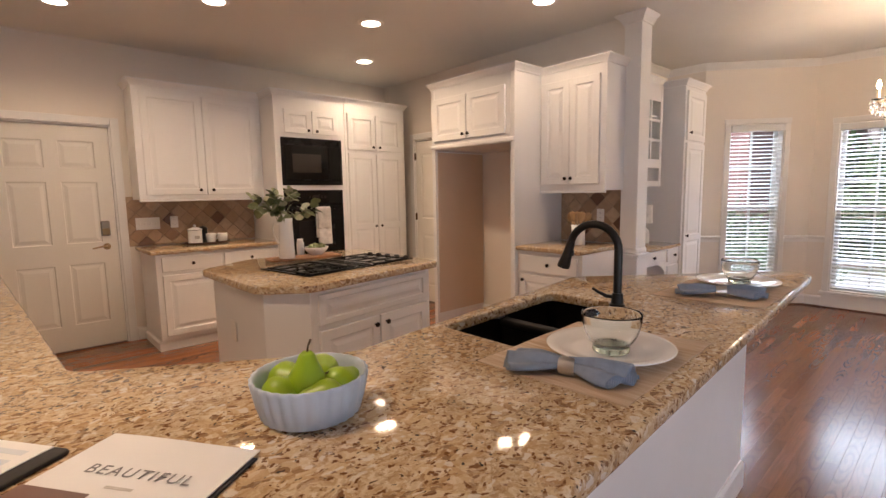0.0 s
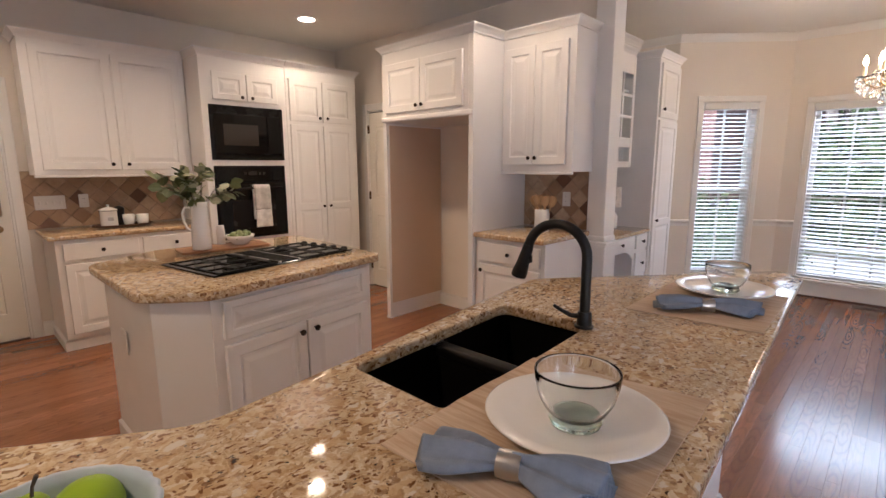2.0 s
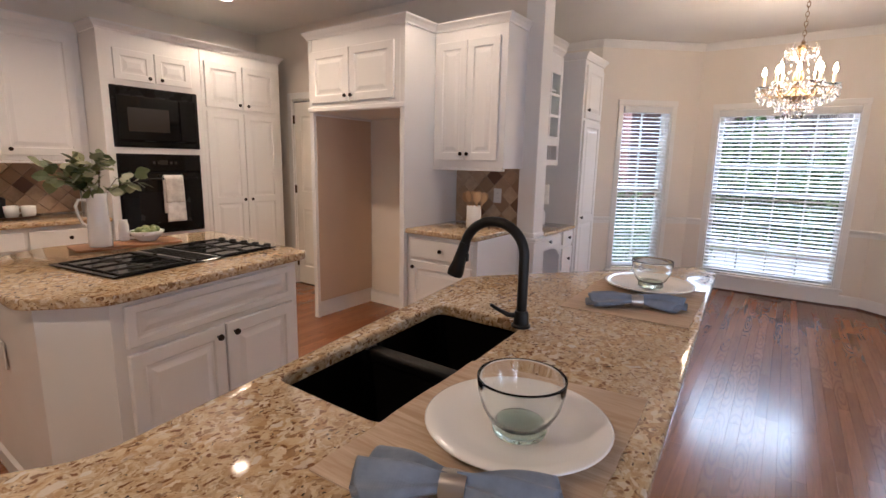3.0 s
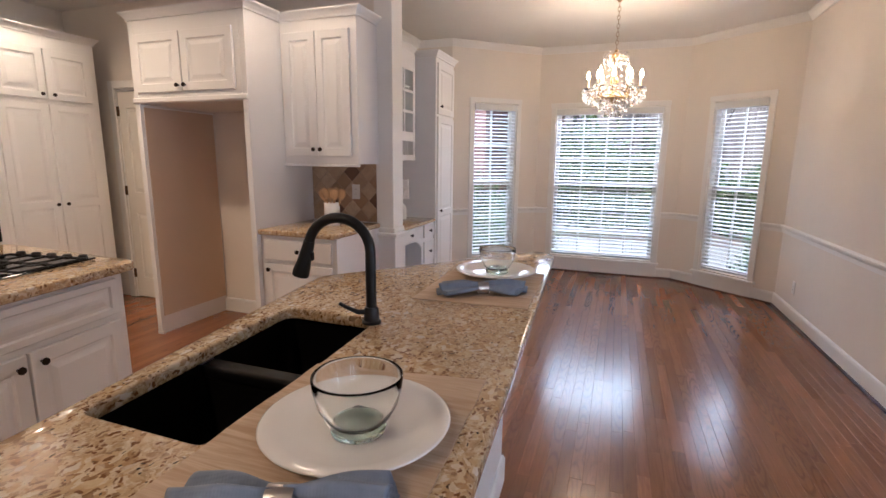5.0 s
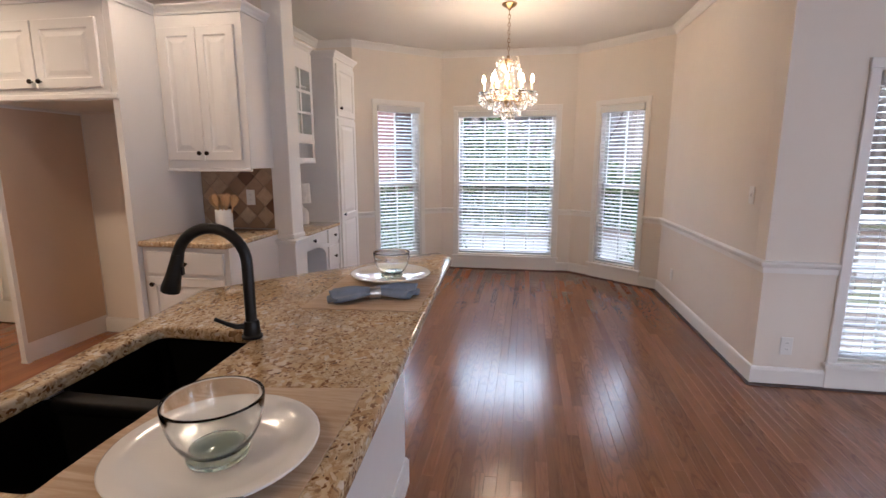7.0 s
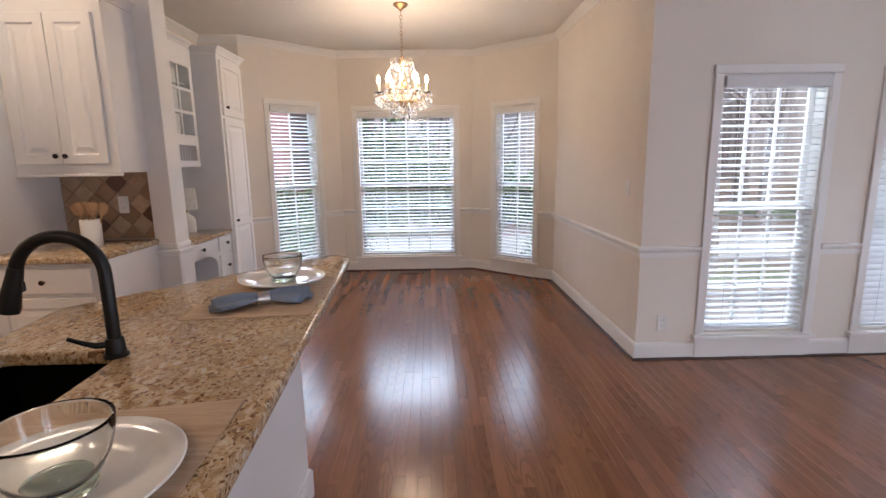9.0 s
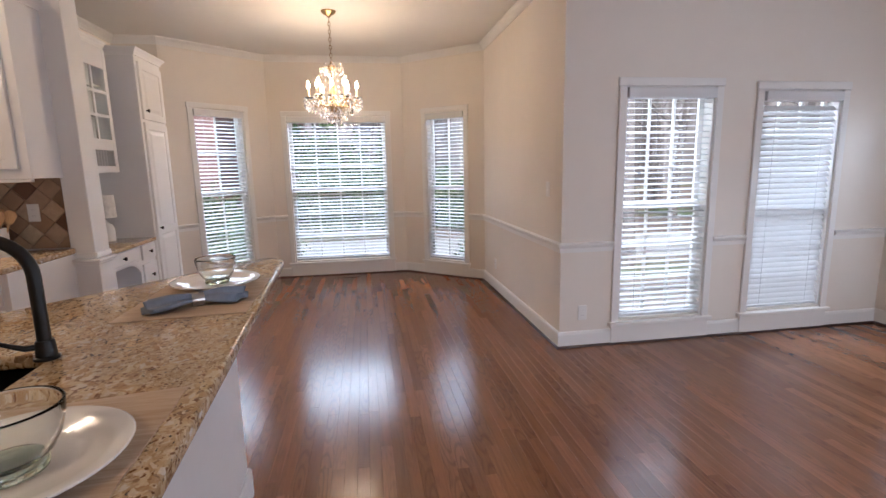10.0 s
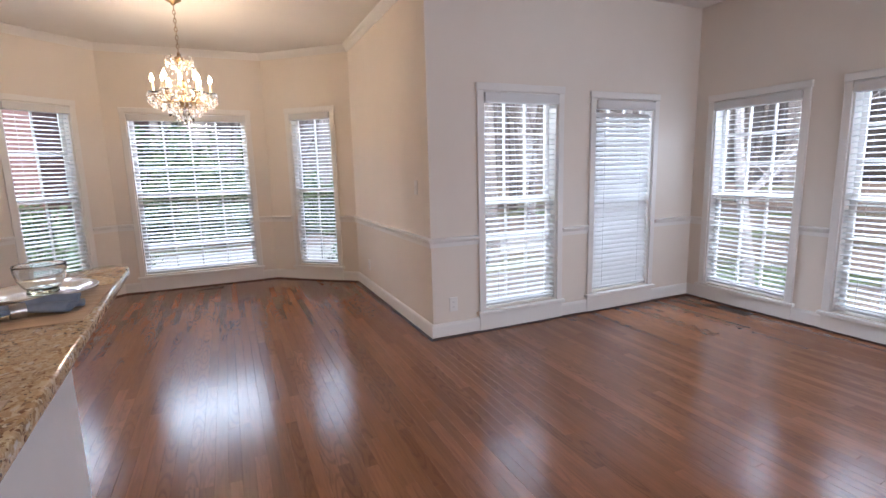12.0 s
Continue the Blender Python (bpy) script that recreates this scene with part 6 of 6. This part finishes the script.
# ---- things on the worktop beside the door ----
TZ = 0.9105
TR = thing("tray", pose(-4.60, 2.17, TZ), "oval dark wooden tray with white coffee things", "tray")
bm = lathe([(0.0, 0.0), (0.2, 0.0), (0.225, 0.012), (0.228, 0.022), (0.222, 0.022), (0.205, 0.008), (0.0, 0.007)], 40, m=Matrix.Diagonal((0.55, 1, 1, 1)))
part("body", bm, WALNUT, TR, "", "all")
CN = thing("canister", pose(-4.62, 2.075, TZ + 0.0085) @ Matrix.Diagonal((1.18, 1.18, 1.18, 1)), "white enamel canister with lid and side handles", "canister")
part("body", lathe([(0.0, 0.0), (0.05, 0.0), (0.054, 0.004), (0.054, 0.105), (0.056, 0.11), (0.0, 0.11)], 30), CERAMIC, CN, "", True)
lid = part("lid", lathe([(0.058, 0.1105), (0.058, 0.118), (0.03, 0.132), (0.010, 0.137), (0.009, 0.145), (0.013, 0.152), (0.0, 0.158)], 30), CERAMIC, CN, "white lid with a knob", True)
part("rim", lathe([(0.0585, 0.1095), (0.0585, 0.1125), (0.055, 0.1125), (0.055, 0.1095), (0.0585, 0.1095)], 30), BLACK_METAL, CN, "thin dark rim", True)
part("small_lettering", box(0.0535, 0.0555, -0.018, 0.018, 0.04, 0.065), TOWEL_BAND, CN, "grey printed mark")
for i, (x, y) in enumerate(((-4.63, 2.225), (-4.57, 2.315))):
    mg_ = thing("mug", pose(x, y, TZ + 0.0085, 0, 0, 20 + 25 * i) @ Matrix.Diagonal((1.15, 1.15, 1.15, 1)), "white ceramic mug on the tray", "mug", "white mugs on the tray")
    part("body", lathe([(0.0, 0.0), (0.03, 0.0), (0.036, 0.006), (0.041, 0.04), (0.042, 0.078), (0.039, 0.078), (0.037, 0.04), (0.03, 0.01), (0.0, 0.008)], 28), CERAMIC, mg_, "", "all")
    part("handle", tube([(0, 0.04, 0.062), (0, 0.058, 0.064), (0, 0.066, 0.045), (0, 0.058, 0.026), (0, 0.038, 0.022)], 0.005, 8), CERAMIC, mg_, "", True)
solid("moka_pot", lathe([(0.0, 0.0), (0.045, 0.0), (0.047, 0.004), (0.038, 0.07), (0.044, 0.14), (0.03, 0.155), (0.006, 0.162), (0.0, 0.168)], 10), BLACK_METAL, "small black coffee pot behind the canister", "coffee pot", pose(-4.675, 2.165, TZ + 0.0085), True)

# ---- things on the worktop beside the niche ----
UC = thing("utensil_crock", pose(-1.73, 4.31, 0.9125), "white ceramic crock holding wooden utensils", "crock")
part("body", lathe([(0.0, 0.0), (0.054, 0.0), (0.057, 0.004), (0.057, 0.168), (0.054, 0.17), (0.051, 0.165), (0.051, 0.01), (0.0, 0.008)], 30), MATTE_CERAMIC, UC, "", "all")
for k, (a, lean, tw) in enumerate(((0.2, 0.30, 90), (1.5, 0.16, 80), (2.9, 0.33, 100), (3.9, 0.14, 70), (5.6, 0.22, 110), (2.3, 0.24, 95))):
    ut = thing("wooden_utensil", pose(-1.73 + 0.012 * math.cos(a), 4.31 + 0.012 * math.sin(a), 0.9125 + 0.012) @ Matrix.Rotation(lean, 4, (-math.sin(a), math.cos(a), 0)) @ Matrix.Rotation(radians(tw), 4, "Z"), "pale wooden cooking utensil standing in the crock", "utensil", "wooden utensils in the crock")
    part("handle", tube([(0, 0, 0), (0, 0, 0.19)], [0.005, 0.006], 8), UTENSIL, ut, "", True)
    part("blade", lathe([(0.006, 0.185), (0.022, 0.200), (0.033, 0.225), (0.034, 0.250), (0.025, 0.268), (0.0, 0.276)], 18, m=Matrix.Diagonal((0.22, 1, 1, 1))), UTENSIL, ut, "", "all")

# lamp on the desk
LP = thing("table_lamp", pose(-1.72, 5.50, DZ + 0.0005), "small white ceramic lamp with drum shade on the desk", "table lamp")
part("base", lathe([(0.0, 0.0), (0.058, 0.0), (0.062, 0.006), (0.062, 0.10), (0.05, 0.135), (0.018, 0.155), (0.014, 0.175), (0.0, 0.176)], 30), MATTE_CERAMIC, LP, "", "all")
part("stem", lathe([(0.008, 0.176), (0.008, 0.22), (0.0, 0.221)], 12), BRASS, LP)
part("shade", lathe([(0.088, 0.20), (0.09, 0.20), (0.084, 0.385), (0.082, 0.385), (0.088, 0.20)], 36), SHADE, LP, "white linen drum shade", True)

# ---- outside ----
structure("ground", box(-400, 400, -400, 400, -1.0, -0.55), GROUND, "leaf-strewn ground with patches of grass", "ground")
structure("pavement", prism([(-9, 11.0), (9, 10.2), (9.5, 13.2), (-9, 14.5)], -0.549, -0.53), CONCRETE, "pale concrete drive", "pavement")


def shrub(seed, label):
    rng_ = random.Random(seed)
    ob = thing("shrub", pose(0, 0, -60), label, "shrub", "evergreen shrubs")
    bm = bmesh.new()
    vs, fs = [], []
    for _ in range(2600):
        a, el, r = rng_.uniform(0, 6.28), math.asin(rng_.uniform(-0.2, 1)), rng_.uniform(0.55, 1.0) ** 0.5
        lump = 0.8 + 0.25 * math.sin(3 * a + seed) * math.cos(2 * el) + 0.1 * math.sin(7 * a)
        p = Vector((math.cos(a) * math.cos(el), math.sin(a) * math.cos(el), 0.95 * math.sin(el) + 0.25)) * (r * lump)
        d = Vector((rng_.uniform(-1, 1), rng_.uniform(-1, 1), rng_.uniform(-0.6, 1))).normalized() * 0.085
        s = d.cross(Vector((rng_.uniform(-1, 1), rng_.uniform(-1, 1), rng_.uniform(-1, 1)))).normalized() * 0.03
        k = len(vs)
        vs += [p, p + d * 0.5 + s, p + d, p + d * 0.5 - s]
        fs.append((k, k + 1, k + 2, k + 3))
    me = bpy.data.meshes.new("foliage")
    me.from_pydata([tuple(v) for v in vs], [], fs)
    me.materials.append(HEDGE)
    f = new("foliage", me)
    f.parent = ob
    st = bmesh.new()
    for _ in range(6):
        a = rng_.uniform(0, 6.28)
        tube([(0, 0, -0.1), (0.25 * math.cos(a), 0.25 * math.sin(a), 0.35), (0.5 * math.cos(a), 0.5 * math.sin(a), 0.75)], [0.03, 0.02, 0.008], 6, st)
    part("stems", st, BARK, ob)
    return ob


def place_copies(src, spots):
    first = True
    for x, y, z, s, r in spots:
        if first:
            src.scale = (s, s, s)
            src.matrix_world = pose(x, y, z, 0, 0, r) @ Matrix.Diagonal((s, s, s, 1))
            first = False
        else:
            c = copy_thing(src, pose(x, y, z, 0, 0, r))
            c.scale = (s, s, s * random.Random(int(x * 77 + y)).uniform(0.85, 1.25))


place_copies(shrub(1, "dense green evergreen shrub outside the bay"), [(-1.7, 9.9, -0.55, 1.0, 0), (-0.3, 16.6, -0.55, 1.9, 50), (1.9, 16.9, -0.55, 2.1, 120), (-1.4, 17.6, -0.55, 1.8, 200), (3.9, 16.2, -0.55, 1.8, 260), (2.9, 10.0, -0.55, 0.95, 90)])
place_copies(shrub(2, "dense green evergreen shrub outside the bay"), [(0.9, 18.6, -0.55, 2.6, 10), (-1.6, 18.8, -0.55, 2.7, 80), (-3.9, 13.0, -0.55, 1.5, 140), (-2.9, 12.7, -0.55, 1.35, 300), (-5.2, 13.4, -0.55, 1.6, 60), (5.9, 18.0, -0.55, 2.3, 190), (-3.4, 10.6, -0.55, 1.1, 20)])


def conifer(label):
    rng_ = random.Random(8)
    ob = thing("conifer", pose(0, 0, 0), label, "tree")
    part("trunk", tube([(0, 0, -0.2), (0, 0, 1.5), (0, 0, 3.4)], [0.09, 0.06, 0.015], 8), BARK, ob)
    vs, fs = [], []
    for _ in range(4200):
        u = rng_.random() ** 0.8
        a = rng_.uniform(0, 6.28)
        r = (1 - u) * 0.95 * rng_.uniform(0.45, 1.0) * (1 + 0.18 * math.sin(9 * u * 6 + 3 * a))
        p = Vector((r * math.cos(a), r * math.sin(a), 0.2 + 3.3 * u - 0.15 * r))
        d = Vector((math.cos(a), math.sin(a), rng_.uniform(-0.3, 0.6))).normalized() * 0.13
        s = d.cross(Vector((rng_.uniform(-1, 1), rng_.uniform(-1, 1), 1))).normalized() * 0.022
        k = len(vs)
        vs += [p, p + d * 0.5 + s, p + d, p + d * 0.5 - s]
        fs.append((k, k + 1, k + 2, k + 3))
    me = bpy.data.meshes.new("needles")
    me.from_pydata([tuple(v) for v in vs], [], fs)
    me.materials.append(HEDGE)
    new("needles", me).parent = ob
    return ob


cf = conifer("small dark green conifer in the garden")
cf.matrix_world = pose(4.55, 11.6, -0.55)


def bare_tree(seed, label, height):
    rng_ = random.Random(seed)
    ob = thing("bare_tree", pose(0, 0, 0), label, "tree", "leafless trees outside")
    trunk, limbs = bmesh.new(), bmesh.new()

    def grow(bm, p, d, length, r, level):
        pts, rad = [p.copy()], [r]
        n_ = 6 if level == 0 else 4
        for i in range(n_):
            d = (d + Vector((rng_.uniform(-1, 1), rng_.uniform(-1, 1), rng_.uniform(-0.2, 0.5))) * (0.07 if level == 0 else 0.2)).normalized()
            p = p + d * (length / n_)
            pts.append(p.copy())
            rad.append(r * (1 - 0.75 * (i + 1) / n_))
        tube(pts, rad, 7 if level == 0 else (5 if level == 1 else 3), bm)
        if level < 3:
            for _ in range((9, 5, 3)[level]):
                i = rng_.randint(2 if level == 0 else 1, n_)
                a = rng_.uniform(0, 6.28)
                nd = (d * 0.75 + Vector((math.cos(a), math.sin(a), rng_.uniform(0.0, 0.7)))).normalized()
                grow(limbs, pts[i] if i < len(pts) else pts[-1], nd, length * rng_.uniform(0.3, 0.48), max(rad[min(i, n_ - 1)] * 0.5, 0.006), level + 1)

    grow(trunk, Vector((0, 0, -0.3)), Vector((0, 0, 1)), height, 0.05 + height * 0.011, 0)
    part("trunk", trunk, BARK, ob)
    part("limbs", limbs, BARK, ob)
    return ob


rng = random.Random(21)
spots = []
for k in range(40):
    if k < 26:
        x, y = rng.uniform(7.5, 30), rng.uniform(-4, 26)
    else:
        x, y = rng.uniform(-14, 9), rng.uniform(21, 36)
    spots.append((x, y, -0.55, rng.uniform(0.75, 1.3), rng.uniform(0, 360)))
spots += [(6.6, 5.0, -0.55, 0.6, 30), (7.2, 3.2, -0.55, 0.7, 130), (3.3, 7.6, -0.55, 0.5, 220), (5.2, 9.2, -0.55, 0.9, 300), (8.1, 7.7, -0.55, 1.0, 10)]
for k, h in enumerate((9, 11, 8, 10)):
    place_copies(bare_tree(40 + k, "leafless grey tree standing in leaf litter", h), spots[k::4])


wv, wf = [], []
rng = random.Random(77)
for k in range(241):
    a = radians(-70 + 230 * k / 240)
    r = 52 + 3 * math.sin(k * 0.7)
    for z in (-0.6, 17.0 + rng.uniform(-2.5, 3.5)):
        wv.append((r * math.cos(a), r * math.sin(a), z))
    if k:
        wf.append((2 * k - 2, 2 * k, 2 * k + 1, 2 * k - 1))
me = bpy.data.meshes.new("backdrop")
me.from_pydata(wv, [], wf)
me.materials.append(WOODS)
tagged(new("backdrop", me), "grey leafless woods in the distance", "backdrop", kind="structure")


def brick_house(m, w, d, h, label):
    ob = thing("brick_house", m, label, "house")
    part("wall", box(0, w, 0, d, 0, h), BRICK, ob, "red brick walls")
    rf = bmesh.new()
    vs = [rf.verts.new(v) for v in ((-0.5, -0.5, h), (w + 0.5, -0.5, h), (w + 0.5, d + 0.5, h), (-0.5, d + 0.5, h), (-0.5, d / 2, h + d * 0.4), (w + 0.5, d / 2, h + d * 0.4))]
    for f in ((0, 1, 5, 4), (2, 3, 4, 5), (1, 2, 5), (3, 0, 4), (0, 3, 2, 1)):
        rf.faces.new([vs[i] for i in f])
    part("roof", rf, ROOF, ob, "grey shingle roof")
    for i in range(4):
        for z in (0.9, 3.6):
            x = w * (i + 0.5) / 4
            wn_ = part("window", box(x - 0.5, x + 0.5, -0.05, 0.02, z, z + 1.5), TRIM, ob)
            for a in (-0.44, 0.03):
                for b in (0.06, 0.78):
                    part("pane", box(x + a, x + a + 0.41, -0.07, -0.051, z + b, z + b + 0.66), HOUSE_GLASS, wn_)
    return ob


brick_house(pose(-14.3, 16.5, -0.55, 0, 0, -8), 11, 9, 6, "red brick neighbouring house with grey roof")

# ---- oak strip floor, laid along y ----
rng = random.Random(3)


def inside(x, y):
    c = False
    for i, (x0, y0) in enumerate(PLAN):
        x1, y1 = PLAN[i - 1]
        if (y0 > y) != (y1 > y) and x < (x1 - x0) * (y - y0) / (y1 - y0) + x0:
            c = not c
    return c


FL = thing("floor", pose(0, 0, 0), "glossy reddish-brown oak strip floor", "floor", kind="structure")
plank_cache = {}


def plank_data(w, l):
    key = round(l, 2)
    if key not in plank_cache:
        me = bpy.data.meshes.new("plank")
        e, t = 0.0005, 0.0005
        me.from_pydata([(0, 0, -0.013), (w, 0, -0.013), (w, key, -0.013), (0, key, -0.013), (0, 0, -t), (w, 0, -t), (w, key, -t), (0, key, -t), (e, e, 0), (w - e, e, 0), (w - e, key - e, 0), (e, key - e, 0)], [],
                       [(0, 1, 5, 4), (1, 2, 6, 5), (2, 3, 7, 6), (3, 0, 4, 7), (4, 5, 9, 8), (5, 6, 10, 9), (6, 7, 11, 10), (7, 4, 8, 11), (8, 9, 10, 11)])
        me.materials.append(OAK_ONE)
        plank_cache[key] = me
    return plank_cache[key]


def strip(x):
    """Where a row of boards at x begins and ends."""
    ys = []
    for i, (x0, y0) in enumerate(PLAN):
        x1, y1 = PLAN[i - 1]
        if (x0 > x) != (x1 > x):
            ys.append(y0 + (y1 - y0) * (x - x0) / (x1 - x0))
    return (min(ys) + 0.01, max(ys) - 0.02) if ys else ()


verts, faces, singles = [], [], 0
x = WX - 0.02
while x < FX + 0.05:
    spans = strip(x + PW / 2)
    y = spans[0] if spans else 9.9
    first = True
    while spans and y < spans[1] - 0.03:
        l = round(rng.choice((0.5, 0.7, 0.9, 1.1, 1.3, 1.6)), 2)
        if first:
            l, first = round(l * rng.uniform(0.2, 1.0) + 0.1, 2), False
        l = min(l, math.floor((spans[1] - y) * 100) / 100)
        w = PW - 0.0003
        mids = [(x + PW / 2, y + l * u) for u in (0.05, 0.5, 0.95)]
        if any(inside(*p) for p in mids):
            if 0.12 < x < 2.0 and 2.4 < y < 6.6 and singles < 300:
                ob = new("plank", plank_data(w, l - 0.0003))
                ob.parent = FL
                ob.location = (x, y, 0)
                singles += 1
            else:
                k, e, t = len(verts), 0.0005, 0.0005
                ll = l - 0.0003
                verts += [(x, y, -0.013), (x + w, y, -0.013), (x + w, y + ll, -0.013), (x, y + ll, -0.013), (x, y, -t), (x + w, y, -t), (x + w, y + ll, -t), (x, y + ll, -t), (x + e, y + e, 0), (x + w - e, y + e, 0), (x + w - e, y + ll - e, 0), (x + e, y + ll - e, 0)]
                faces += [tuple(k + i for i in f) for f in ((0, 1, 5, 4), (1, 2, 6, 5), (2, 3, 7, 6), (3, 0, 4, 7), (4, 5, 9, 8), (5, 6, 10, 9), (6, 7, 11, 10), (7, 4, 8, 11), (8, 9, 10, 11))]
        y += l
    x += PW
me = bpy.data.meshes.new("floor_boards")
me.from_pydata(verts, [], faces)
me.materials.append(OAK)
fb = new("floor_boards", me)
fb.parent = FL
fb["kind"] = "stuff"
